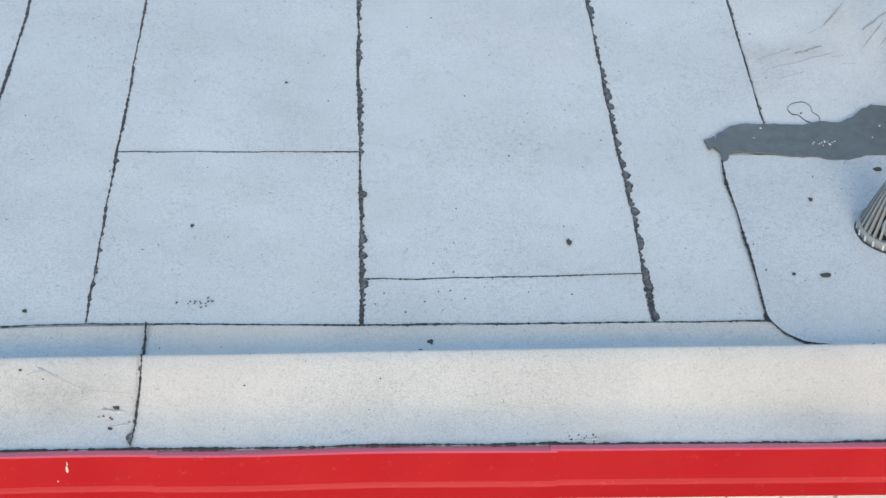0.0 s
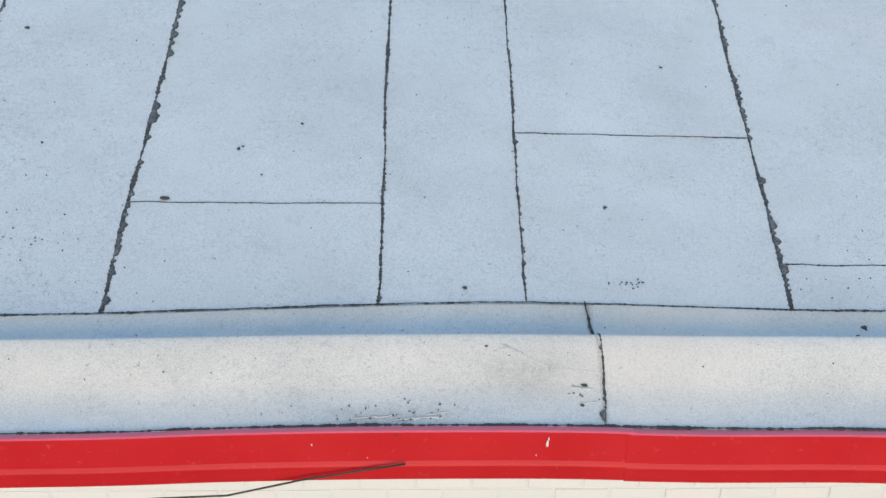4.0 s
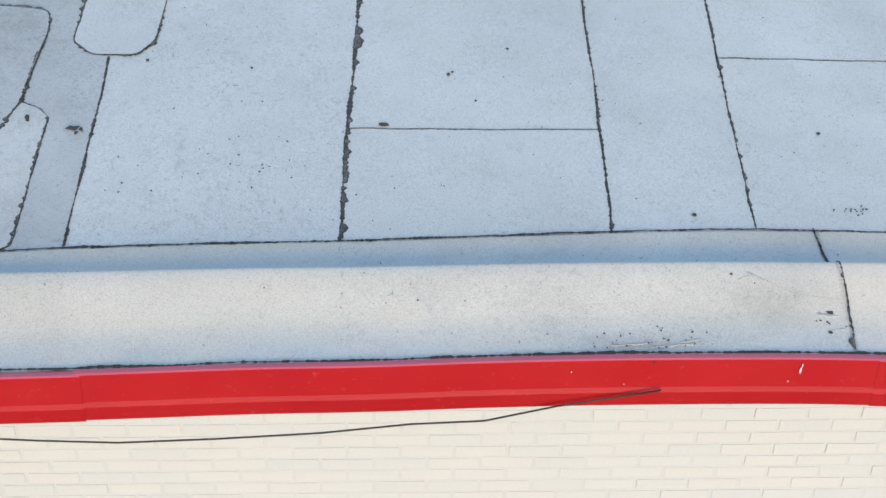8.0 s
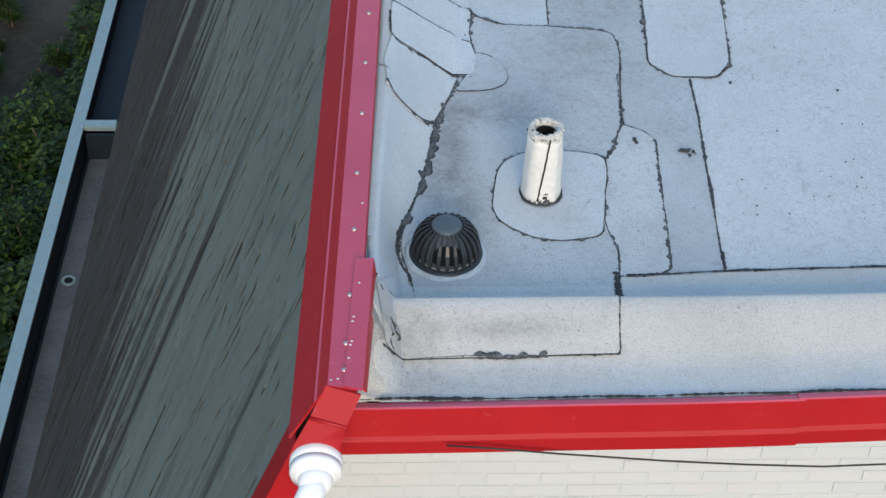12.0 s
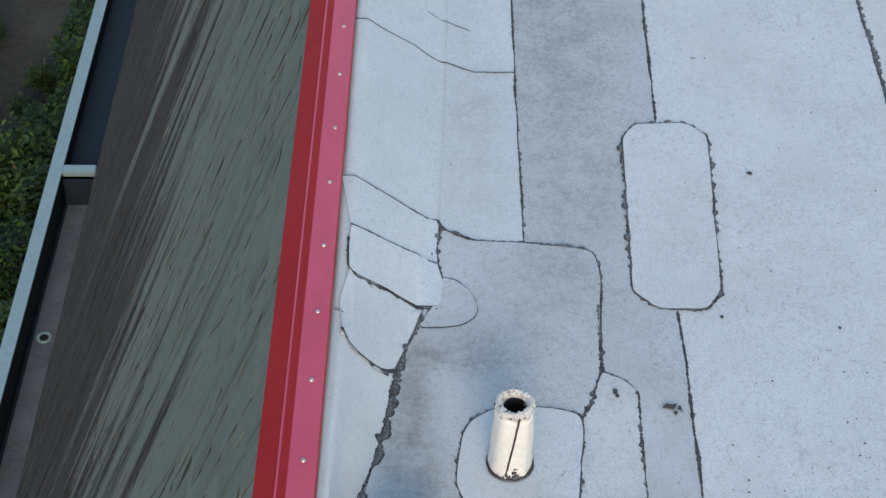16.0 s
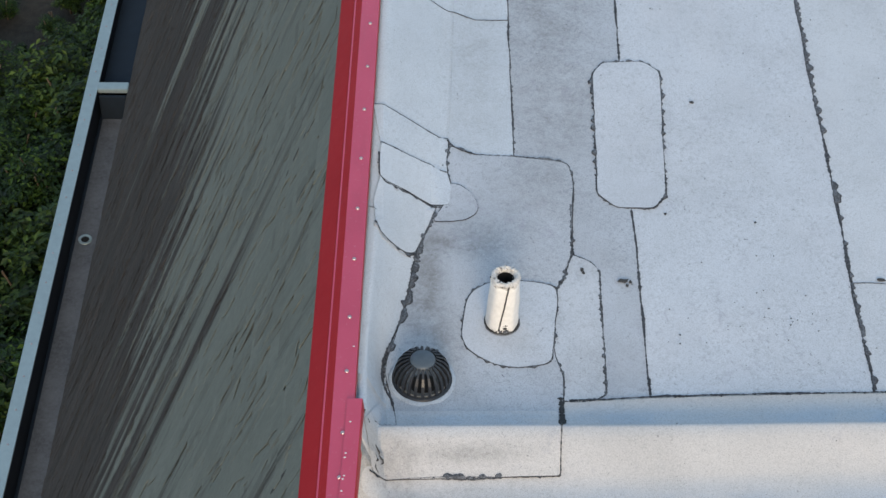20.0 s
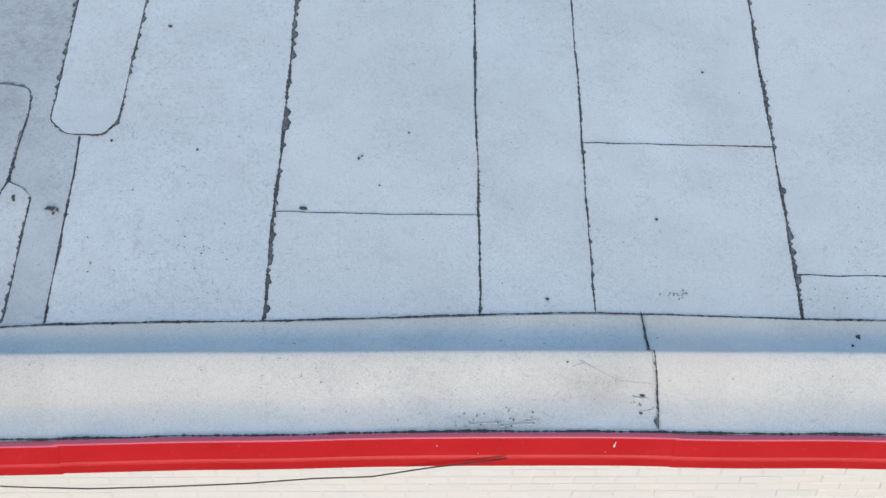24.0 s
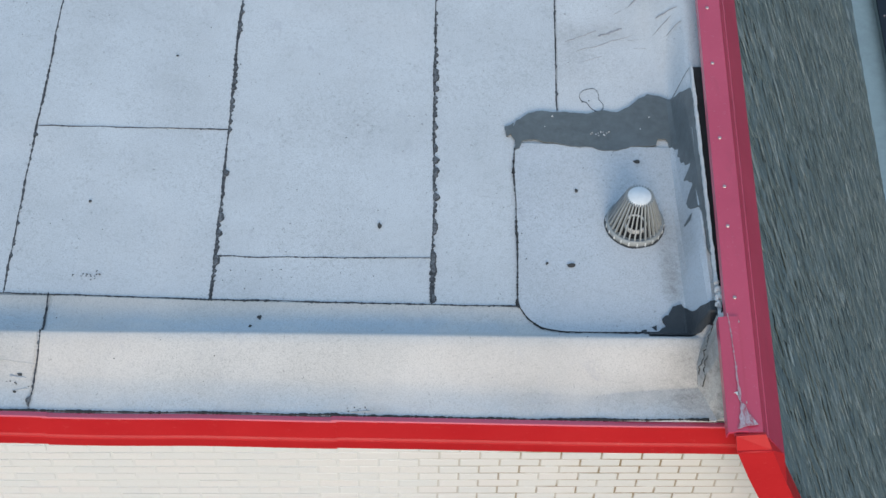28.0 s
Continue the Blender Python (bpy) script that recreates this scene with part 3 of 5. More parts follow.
for v in bm.verts:
    v.co.z = GROUND_Z
tagged(part("ground", bm, M_SOIL), "dry brown soil with weeds round the building", "ground", kind="structure")

FACE_L, FACE_R = -2.331, 4.767     # top of the slate slopes
RUN_L, RUN_R = 0.38, 0.425        # outward run of the slopes for each metre of fall


def slope_x(side, y, z):
    return lx(FACE_L, y) + RUN_L * (z - 0.05) if side < 0 else lx(FACE_R, y) - RUN_R * (z - 0.05)


def prism(section, y0, y1, lean=LEAN, mitre=None):
    """A closed (x, z) section carried into the roof, leaning with it; its front may be cut at a slant."""
    bm = bmesh.new()
    cut = mitre or (lambda x: y0)
    a = [bm.verts.new((x + lean * cut(x), cut(x), z)) for x, z in section]
    b = [bm.verts.new((x + lean * y1, y1, z)) for x, z in section]
    n = len(section)
    for i in range(n):
        bm.faces.new((a[i], a[(i + 1) % n], b[(i + 1) % n], b[i]))
    bm.faces.new(a[::-1])
    bm.faces.new(b)
    bmesh.ops.recalc_face_normals(bm, faces=bm.faces[:])
    return bm


core = [(-2.2, -0.085), (4.6, -0.085), (4.6, -0.12), (slope_x(1, 0, GUT_Z) - 0.16, GUT_Z), (8.2, GROUND_Z), (-5.5, GROUND_Z), (slope_x(-1, 0, GUT_Z) + 0.12, GUT_Z), (-2.2, -0.12)]
tagged(part("wall_main", prism(core, 0.22, FAR), M_UNDER), "plain body of the building behind its slate slopes", "wall", kind="structure")

soffit = box(-2.25, 4.65, -0.64, 0.2, -0.115, -0.085)
tagged(part("soffit", soffit, M_SOFFIT), "pale painted board under the front eave", "soffit", kind="structure")

# ---- roof deck and its felt ----
deck = prism([(-2.12, -0.08), (4.56, -0.08), (4.56, -0.06), (-2.12, -0.06)], -0.6, FAR)
roof = tagged(part("roof", deck, M_BITUMEN), "flat roof covered with pale coated felt strips", "roof", kind="structure")


LEANS = {-1.47: 0.032, -0.944: 0.043, 0.0: 0.044, 0.935: 0.021, 1.43: 0.022, 2.345: 0.018, 3.332: 0.02, 3.9: 0.043}


def line(x0):
    return lambda y: x0 + LEANS.get(x0, LEAN) * y + 0.007 * n3(y * 2.3, x0 * 5, 0.4) + 0.003 * n3(y * 9, x0 * 5, 1.4)


STRIP = {"a": -1.47, "b": -0.944, "c": 0.0, "d": 0.935, "e": 1.43, "f": 2.345, "g": 3.332, "h": 3.9, "i": 4.6}
LINES = {k: line(v) for k, v in STRIP.items()}


def left_edge(y):
    return lerp_table(VALLEY, y)


def felt(l, r, y0, y1, m, lift=0.003, ends=None, nx=10, ny=26, tilt=0.0):
    ob = part("felt_strip", sheet_bm(l, r, y0, y1, lift, nx, ny, seed=y0 + l(0) * 3, ends=ends, tilt=tilt), m, roof, smooth=nx > 20)
    return ob


CUTS = {"c": (0.586, -0.020), "e": (1.017, -0.014), "f": (0.238, -0.007)}      # depth of the cross lap, and its slant
order = ["a", "b", "c", "d", "e", "f", "g", "h", "i"]
strips = []
for l, r in zip(order, order[1:]):
    m = {"a": M_DIRTY, "b": M_GRIT, "h": M_SCUFF, "g": M_SHEET}.get(l, M_SHEET)
    if l in CUTS:
        cut, slant = CUTS[l]
        strips.append((l, felt(LINES[l], LINES[r], -0.03, cut, m, ends=bow, tilt=slant)))
        strips.append((l, felt(LINES[l], LINES[r], cut, FAR, m, ends=lambda x, a=LINES[l](cut), b=LINES[r](cut), k=slant: k * ((x - a) / (b - a) - 0.5))))
    else:
        strips.append((l, felt(LINES[l], LINES[r], -0.03, FAR, m, ends=bow, nx=40 if l == "h" else 10, ny=60 if l == "h" else 26)))
strips.append(("z", felt(left_edge, LINES["a"], 1.3, FAR, M_CANT)))
by_left = {}
for l, ob in strips:
    by_left.setdefault(l, ob)


def seam(line_pts, width, parent, blobs=0.0, seed=0.0, closed=False, m=None, wander=0.004, base=0.004):
    return part("bitumen_seam" if m in (None, M_BITUMEN) else "dirt_mark", seam_bm(line_pts, width, base, blobs, seed, closed, wander), m or M_SEAM, parent, "black bitumen bead along the lap" if m in (None, M_BITUMEN) else "grey scuffed dirt and lap shade on the felt", second=M_BEAD if m is None else m)


def along(fn, y0, y1, n=60):
    return [(fn(y0 + (y1 - y0) * (i / n) ** 1.3), y0 + (y1 - y0) * (i / n) ** 1.3) for i in range(n + 1)]


for key, w, blob, sd in (("c", 0.018, 0.030, 1.0), ("d", 0.013, 0.010, 2.0), ("e", 0.011, 0.014, 3.0), ("f", 0.016, 0.026, 4.0), ("g", 0.014, 0.032, 5.0)):
    seam(along(LINES[key], bow(STRIP[key]), 4.6, 110), w, by_left[key], blob, sd)
seam(along(LINES["b"], bow(-0.94), 1.05, 40), 0.012, by_left["b"], 0.008, 6.0)
seam(along(LINES["b"], 2.09, 4.6, 60), 0.014, by_left["b"], 0.014, 6.5)
seam(along(LINES["h"], 1.15, 4.6, 70), 0.009, by_left["h"], 0.012, 7.0)
seam(along(LINES["a"], 1.4, 4.6, 70), 0.010, by_left["a"], 0.012, 8.0)
for l, r in (("c", "d"), ("e", "f"), ("f", "g")):
    y, slant = CUTS[l]
    seam([(LINES[l](y) + (LINES[r](y) - LINES[l](y)) * i / 12, y + slant * (i / 12 - 0.5) + 0.006 * n3(i * 0.6, y)) for i in range(13)], 0.005 if l == "c" else 0.008, by_left[l], 0.006, y * 7)

for key, top, w0, w1, sd in (("c", 0.12, 0.024, 0.010, 101.0), ("g", 0.235, 0.016, 0.040, 102.0), ("f", 0.10, 0.015, 0.011, 103.0), ("b", 0.05, 0.020, 0.010, 104.0)):
    low = bow(STRIP[key]) + 0.012
    for k in range(3):
        a, b = low + (top - low) * k / 3, low + (top - low) * (k + 1.15) / 3
        seam([(LINES[key](a + (b - a) * i / 8) + 0.004, a + (b - a) * i / 8) for i in range(9)], w0 + (w1 - w0) * (1 - abs(k - 1) * 0.6), by_left[key], 0.008, sd + k, m=None, base=0.0055)
seam([(3.722, 0.012), (3.714, -0.012), (3.722, -0.032)], 0.034, by_left["g"], 0.01, 106.0, m=M_BITUMEN, base=0.009)

# ---- front kerb flashing, in three lengths ----
def kerb_flashing(x0, x1, near, far, lift, m):
    bm = bmesh.new()
    nx, ny = int((x1 - x0) / 0.02) + 2, 110
    rows = []
    for i in range(nx + 1):
        x = x0 + (x1 - x0) * i / nx
        col = []
        for j in range(ny + 1):
            y = near + (far - near) * j / ny
            y += kerb_bow(x, y) + (0.005 * n3(x * 3, 2.2) if j == ny else 0)
            col.append(bm.verts.new(drape(x + 0.006 * n3(y * 12, x0), y, lift + 0.003 * n3(x * 1.7, y * 5, 2.1))))
        rows.append(col)
    for a, b in zip(rows, rows[1:]):
        for j in range(ny):
            bm.faces.new((a[j], b[j], b[j + 1], a[j + 1]))
    rim = [e for e in bm.edges if e.is_boundary]
    ret = bmesh.ops.extrude_edge_only(bm, edges=rim)
    for v in ret["geom"]:
        if isinstance(v, bmesh.types.BMVert):
            v.co.z -= 0.007
    return part("kerb_flashing", bm, m, roof, "pale felt flashing dressed over the front kerb", smooth=True)


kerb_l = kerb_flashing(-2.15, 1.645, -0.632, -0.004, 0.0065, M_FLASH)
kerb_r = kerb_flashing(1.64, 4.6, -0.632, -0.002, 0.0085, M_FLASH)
seam([(-1.28 + 0.05 * i, 0.0 + bow(-1.28 + 0.05 * i) + 0.004 * n3(i * 0.7, 4)) for i in range(101)], 0.010, kerb_l, 0.008, 11.0, base=0.009)
jog = [(1.632, 0.03), (1.636, -0.08), (1.640, -0.2), (1.642, -0.23), (1.646, -0.25), (1.648, -0.35), (1.645, -0.45), (1.645, -0.52), (1.636, -0.61)]
seam(jog, 0.010, kerb_r, 0.022, 12.0, base=0.0105)
# a black bead for the bitumen edge and the shaded gap along the metal
seam([(-2.2 + 0.05 * i, -0.629 + 0.003 * n3(i * 0.35, 9)) for i in range(135)], 0.014, kerb_l, 0.0, 13.0, m=M_BITUMEN, wander=0.004, base=0.0135)

# ---- patches round the outlets ----
def patch(outline, lift, m, label, seam_width=0.011, blobs=0.012, seed=0.0, closed=True, r=0.05, cell=0.05):
    pts = rounded(outline, r)
    ob = part("felt_patch", patch_bm(pts, lift, cell=cell), m, roof, label, second=M_BITUMEN)
    if seam_width:
        seam(ragged(pts, 0.05, 0.004, seed)[::-1], seam_width, ob, blobs, seed, True, base=lift - 0.002)
    return ob


BIG = [(-1.722, 1.472), (-1.663, 1.429), (-1.602, 1.406), (-1.42, 1.395), (-1.26, 1.375), (-1.17, 1.355), (-1.157, 1.225), (-1.179, 1.061), (-1.188, 0.929), (-1.203, 0.763), (-1.251, 0.617), (-1.29, 0.555), (-1.327, 0.2), (-1.29, 0.06), (-1.318, -0.185),
       (-1.985, -0.185), (-2.04, 0.1), (-1.945, 0.46), (-1.84, 0.95)]
big = patch(BIG, 0.0085, M_DIRTY, "grey-stained felt patch round the pipe and outlet", 0.013, 0.020, 21.0, r=0.06)
patch([(-1.31, -0.068), (-1.19, -0.066), (-1.12, -0.03), (-1.085, 0.68), (-1.13, 0.735), (-1.205, 0.77), (-1.25, 0.617), (-1.29, 0.555), (-1.325, 0.19), (-1.287, 0.06)], 0.0065, M_INFILL, "narrow felt infill beside the pipe patch", 0.012, 0.016, 22.0, r=0.02)
patch([(-1.452, 0.604), (-1.364, 0.594), (-1.285, 0.57), (-1.285, 0.489), (-1.306, 0.361), (-1.324, 0.223), (-1.338, 0.135), (-1.482, 0.108), (-1.579, 0.128), (-1.657, 0.185), (-1.693, 0.225), (-1.709, 0.286), (-1.698, 0.379), (-1.679, 0.491), (-1.64, 0.556), (-1.56, 0.60)], 0.0125, M_PATCH, "rounded felt collar round the vent pipe", 0.011, 0.014, 23.0, r=0.04)
patch([(-1.0, 1.99), (-0.95, 2.075), (-0.74, 2.085), (-0.665, 2.01), (-0.735, 1.14), (-0.80, 1.06), (-0.97, 1.062), (-1.05, 1.15)], 0.0085, M_PATCH, "long felt patch with clipped corners", 0.016, 0.024, 24.0, r=0.025)
seam([(-1.17, 1.34), (-1.157, 1.225), (-1.179, 1.061), (-1.188, 0.929), (-1.203, 0.763), (-1.251, 0.617), (-1.29, 0.555)], 0.021, big, 0.014, 21.5, base=0.0055)
seam([(-1.29, 0.53), (-1.31, 0.36), (-1.327, 0.2), (-1.29, 0.06), (-1.312, -0.05)], 0.014, big, 0.012, 21.7, base=0.0055)
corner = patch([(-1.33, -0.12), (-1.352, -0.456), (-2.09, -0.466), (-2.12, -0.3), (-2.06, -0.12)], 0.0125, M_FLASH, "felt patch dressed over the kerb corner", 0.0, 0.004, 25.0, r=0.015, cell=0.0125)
seam([(-1.325, -0.14), (-1.333, -0.26), (-1.352, -0.456), (-1.6, -0.460), (-1.85, -0.454), (-2.1, -0.473)][::-1], 0.007, corner, 0.008, 51.0, base=0.011)
seam([(-1.58, -0.460), (-1.7, -0.466), (-1.82, -0.458)], 0.012, corner, 0.030, 52.0, base=0.010)
seam([(-1.312, -0.05), (-1.315, -0.15), (-1.32, -0.2)], 0.030, corner, 0.02, 53.0, m=M_BITUMEN, base=0.011)
# laps on the raised side
cant = part("edge_flashing", sheet_bm(lambda y: lx(-2.15, y), lambda y: lerp_table(VALLEY, y) + 0.03, -0.25, FAR, 0.0055, 16, 110), M_CANT, roof, "pale felt flashing up the raised edge", True)
seam([(-1.799, 1.055), (-1.834, 0.949), (-1.858, 0.875), (-1.875, 0.821), (-1.891, 0.747), (-1.912, 0.645), (-1.935, 0.50), (-1.976, 0.349), (-2.018, 0.227), (-2.041, 0.134), (-2.046, 0.047), (-2.029, -0.021), (-2.007, -0.06)][::-1], 0.015, cant, 0.034, 41.0, base=0.008)
seam([(-1.81, 1.03), (-1.858, 0.875), (-1.891, 0.747), (-1.93, 0.53)][::-1], 0.022, cant, 0.030, 41.5, base=0.0075)
seam([(-2.005, -0.065), (-1.998, -0.12), (-1.99, -0.2)], 0.008, cant, 0.0, 42.0, base=0.012)
seam([(-2.08, -0.245), (-2.05, -0.228), (-2.02, -0.232), (-1.99, -0.222)], 0.010, cant, 0.006, 43.0, base=0.012)
lap_a = patch([(-2.074, 0.76), (-2.05, 0.735), (-2.01, 0.724), (-1.945, 0.725), (-1.902, 0.755), (-1.87, 0.847), (-1.834, 0.949), (-1.80, 1.06), (-2.05, 1.07), (-2.085, 0.90)], 0.0105, M_CANT, "loose overlapping felt lap on the raised edge", 0.0, 0, 26.0, r=0.02)
seam([(-2.076, 0.775), (-2.052, 0.736), (-2.015, 0.724), (-1.973, 0.721), (-1.932, 0.726), (-1.900, 0.752)], 0.014, lap_a, 0.016, 45.0, base=0.0095)
lap_b = patch([(-2.05, 1.27), (-2.055, 1.161), (-2.054, 1.058), (-2.026, 1.052), (-1.929, 1.073), (-1.80, 1.068), (-1.738, 1.068), (-1.725, 1.191), (-1.744, 1.285), (-1.82, 1.312), (-1.94, 1.295)], 0.015, M_CANT, "felt lap on the raised edge", 0.0, 0, 27.0, r=0.02)
seam([(-2.058, 1.21), (-2.056, 1.07), (-2.03, 1.045), (-1.929, 1.067), (-1.871, 1.072), (-1.797, 1.06), (-1.764, 1.057), (-1.732, 1.06)], 0.012, lap_b, 0.014, 46.0, base=0.011)
seam([(-1.733, 1.075), (-1.722, 1.191), (-1.738, 1.27), (-1.742, 1.36), (-1.728, 1.48), (-1.731, 1.51)], 0.009, lap_b, 0.012, 47.0, base=0.010)
seam([(-2.05, 1.272), (-1.988, 1.287), (-1.908, 1.298), (-1.817, 1.312), (-1.744, 1.282)], 0.006, lap_b, 0.008, 48.0, base=0.014)
lap_c = patch([(-2.084, 1.531), (-1.906, 1.527), (-1.731, 1.51), (-1.742, 1.27), (-1.82, 1.30), (-1.94, 1.28), (-2.05, 1.26)], 0.0105, M_CANT, "felt lap on the raised edge", 0.0, 0, 28.0, r=0.01)
seam([(-2.10, 1.532), (-1.906, 1.529), (-1.731, 1.512), (-1.722, 1.472), (-1.663, 1.429), (-1.602, 1.406)], 0.006, lap_c, 0.009, 49.0, base=0.0105)
seam([(-1.735, 1.505), (-1.70, 1.452)], 0.016, lap_c, 0.012, 49.5, base=0.0105)
seam([(-2.06, 2.487), (-1.943, 2.484), (-1.806, 2.499), (-1.669, 2.465), (-1.613, 2.429), (-1.562, 2.401), (-1.397, 2.403)], 0.0055, cant, 0.006, 29.0, base=0.007)
seam([(-1.741, 2.779), (-1.659, 2.745), (-1.568, 2.685)], 0.004, cant, 0.0, 29.5, base=0.007)
seam([(-2.104, 0.865), (-2.08, 0.856), (-2.071, 0.845)], 0.004, cant, 0.0, 29.7, base=0.007)
# grey strips below the lap edges, for their cast shade and dirt
seam([(-2.076, 0.765), (-2.052, 0.722), (-2.015, 0.708), (-1.973, 0.706), (-1.935, 0.712)], 0.020, cant, 0.016, 81.0, m=M_SMUDGE, base=0.0075)
seam([(-2.056, 1.05), (-2.03, 1.032), (-1.97, 1.05), (-1.929, 1.056)], 0.020, cant, 0.02, 82.0, m=M_SMUDGE, base=0.0075)
tongue = patch([(-1.735, 1.21), (-1.681, 1.199), (-1.634, 1.147), (-1.607, 1.088), (-1.605, 1.047), (-1.62, 1.013), (-1.66, 0.978), (-1.738, 0.965), (-1.82, 0.965), (-1.75, 1.09)], 0.0135, M_DIRTY, "small tongue of felt under the lap", 0.0065, 0.004, 30.0, r=0.03)

# white outlet patch and its grey sealant
wpatch = patch([(3.738, 0.93), (3.728, 0.763), (3.73, 0.556), (3.724, 0.289), (3.715, -0.03), (3.755, -0.106), (3.814, -0.155), (3.912, -0.176), (4.09, -0.178), (4.54, -0.170), (4.56, 0.9)], 0.0125, M_PATCH, "square felt patch round the outlet", 0.0, 0, 31.0, r=0.04, cell=0.02)
seam([(3.738, 0.9), (3.728, 0.763), (3.73, 0.556), (3.724, 0.289), (3.715, -0.03), (3.755, -0.106), (3.814, -0.157), (3.912, -0.178), (4.09, -0.180), (4.3, -0.176), (4.5, -0.173)], 0.015, wpatch, 0.006, 32.0, m=M_BITUMEN, base=0.0115)
MASTIC = [(3.716, 0.993), (3.756, 1.069), (3.811, 1.119), (3.881, 1.138), (3.991, 1.128), (4.101, 1.118), (4.164, 1.137), (4.24, 1.13), (4.298, 1.16), (4.36, 1.225), (4.404, 1.252), (4.458, 1.237), (4.52, 1.202), (4.56, 1.14), (4.58, 1.091), (4.59, 0.951), (4.586, 0.738), (4.578, 0.498), (4.572, 0.267), (4.566, 0.10),
          (4.546, 0.139), (4.554, 0.283), (4.545, 0.358), (4.517, 0.431), (4.509, 0.488), (4.532, 0.544), (4.512, 0.637), (4.539, 0.679), (4.514, 0.779), (4.512, 0.858), (4.483, 0.905), (4.468, 0.948), (4.433, 0.956), (4.416, 0.919), (4.306, 0.911), (4.222, 0.881), (4.14, 0.888), (4.114, 0.902), (3.979, 0.909),
          (3.87, 0.935), (3.831, 0.95), (3.775, 0.935), (3.755, 0.899), (3.738, 0.885), (3.734, 0.943)]
mastic = part("sealant_patch", patch_bm(ragged(MASTIC, 0.01, 0.010, 3.0), 0.0175, cell=0.02), M_MASTIC, roof, "dark grey sealant smeared over the lap")
for pts, sd in (([(4.49, 0.39), (4.515, 0.40), (4.512, 0.372), (4.495, 0.375)], 1.0), ([(3.70, 0.97), (3.74, 1.0), (3.735, 1.06), (3.69, 1.03)], 2.0), ([(4.30, -0.15), (4.325, -0.14), (4.32, -0.17)], 3.0), ([(4.25, -0.17), (4.275, -0.165), (4.27, -0.19)], 4.0)):
    part("sealant_patch", patch_bm(ragged(pts, 0.008, 0.008, sd), 0.0165, cell=0.02), M_MASTIC if sd < 2.5 else M_SMEAR, roof, "small dab of sealant")
SMEAR = [(4.402, -0.043), (4.444, -0.03), (4.466, -0.069), (4.485, -0.13), (4.52, -0.165), (4.57, -0.15), (4.58, -0.235), (4.458, -0.228), (4.343, -0.218), (4.283, -0.212), (4.285, -0.192), (4.325, -0.176), (4.362, -0.15), (4.35, -0.113), (4.385, -0.095)]
part("sealant_patch", patch_bm(ragged(SMEAR, 0.01, 0.014, 5.0), 0.0235, cell=0.008), M_SMEAR, roof, "black sealant smear in the corner")
seam([(4.515, 1.205), (4.553, 1.224), (4.585, 1.246), (4.62, 1.246)], 0.006, by_left["h"], 0.0, 63.0, m=M_BITUMEN, base=0.009)
for i, (x, y, dx, dy) in enumerate(((4.19, 1.66, 0.125, 0.06), (4.07, 1.55, 0.30, 0.12), (4.34, 1.63, 0.20, 0.03), (4.36, 1.575, 0.22, 0.01), (4.48, 1.72, 0.09, -0.03), (4.02, 1.62, 0.16, 0.08), (4.28, 1.82, 0.16, 0.10), (4.10, 1.48, 0.10, 0.04))):
    seam([(x + dx * k / 8, y + dy * k / 8 + 0.010 * n3(k * 0.5, i)) for k in range(9)], (0.016, 0.006, 0.010, 0.005, 0.008, 0.004, 0.007, 0.004)[i], by_left["h"], 0.0, 70.0 + i, m=M_SCUFFMARK, base=0.002)

# the loose upstand beside the outlet: a black strip for the gap's shade, with a white torn edge
def torn_x(y):
    return 4.566 + 0.020 * y


gap = part("open_lap", patch_bm([(torn_x(-0.2) + 0.008, -0.26), (torn_x(-0.2) + 0.08, -0.26), (torn_x(1.25) + 0.08, 1.25), (torn_x(1.25) + 0.008, 1.25)], 0.012, cell=0.02), M_BITUMEN, roof, "black strip for the shade in the gap behind the lifted felt")
bm = bmesh.new()
prev = None
for i in range(149):
    y = -0.23 + 0.01 * i
    w = 0.008 + 0.004 * n3(y * 9, 3.3) + 0.004 * n3(y * 40, 6.1)
    c = torn_x(y) + 0.003 * n3(y * 12, 2)
    z = 0.216 + 0.004 * n3(y * 20, 5)
    now = [bm.verts.new((c - w, y, z - 0.012)), bm.verts.new((c - w * 0.7, y, z)), bm.verts.new((c + w * 0.7, y, z + 0.003)), bm.verts.new((c + w + 0.003 * n3(y * 60, 8), y, z - 0.01))]
    if prev:
        for k in range(3):
            bm.faces.new((prev[k], now[k], now[k + 1], prev[k + 1]))
    prev = now
bmesh.ops.recalc_face_normals(bm, faces=bm.faces[:])
part("torn_edge", bm, M_LINT, gap, "white torn edge of the felt")
for cx, cy, r in ((4.556, -0.10, 0.018), (4.558, -0.14, 0.022), (4.55, -0.175, 0.017), (4.56, -0.25, 0.026), (4.545, -0.262, 0.02), (4.58, -0.262, 0.016), (4.553, -0.06, 0.012)):
    part("foam_lump", lathe([(0.0, -0.01), (r, -0.005), (r * 0.8, r * 0.6), (0.0, r * 0.8)], 12, (cx + 0.009, cy, 0.230), 0.9), M_LINT, gap, "white lump of filler")

# ---- felt turned up into the front corners ----
def upstand_line(side, y):
    """Foot and head of the turned-up felt."""
    s = max(0.0, min(1.0, (-0.45 - y) / 0.17))
    grow = max(0.0, min(1.0, (-0.235 - y) / 0.13)) ** 0.7
    foot, head, top = (-2.035 - 0.07 * s, -2.112 + LEAN * y - 0.12 * s, 0.205 - 0.105 * s) if side < 0 else (4.468 + 0.06 * s, 4.548 + LEAN * y + 0.10 * s, 0.26 - 0.16 * s)
    return head + side * -0.012 + (foot - head + side * 0.012) * grow, head, top


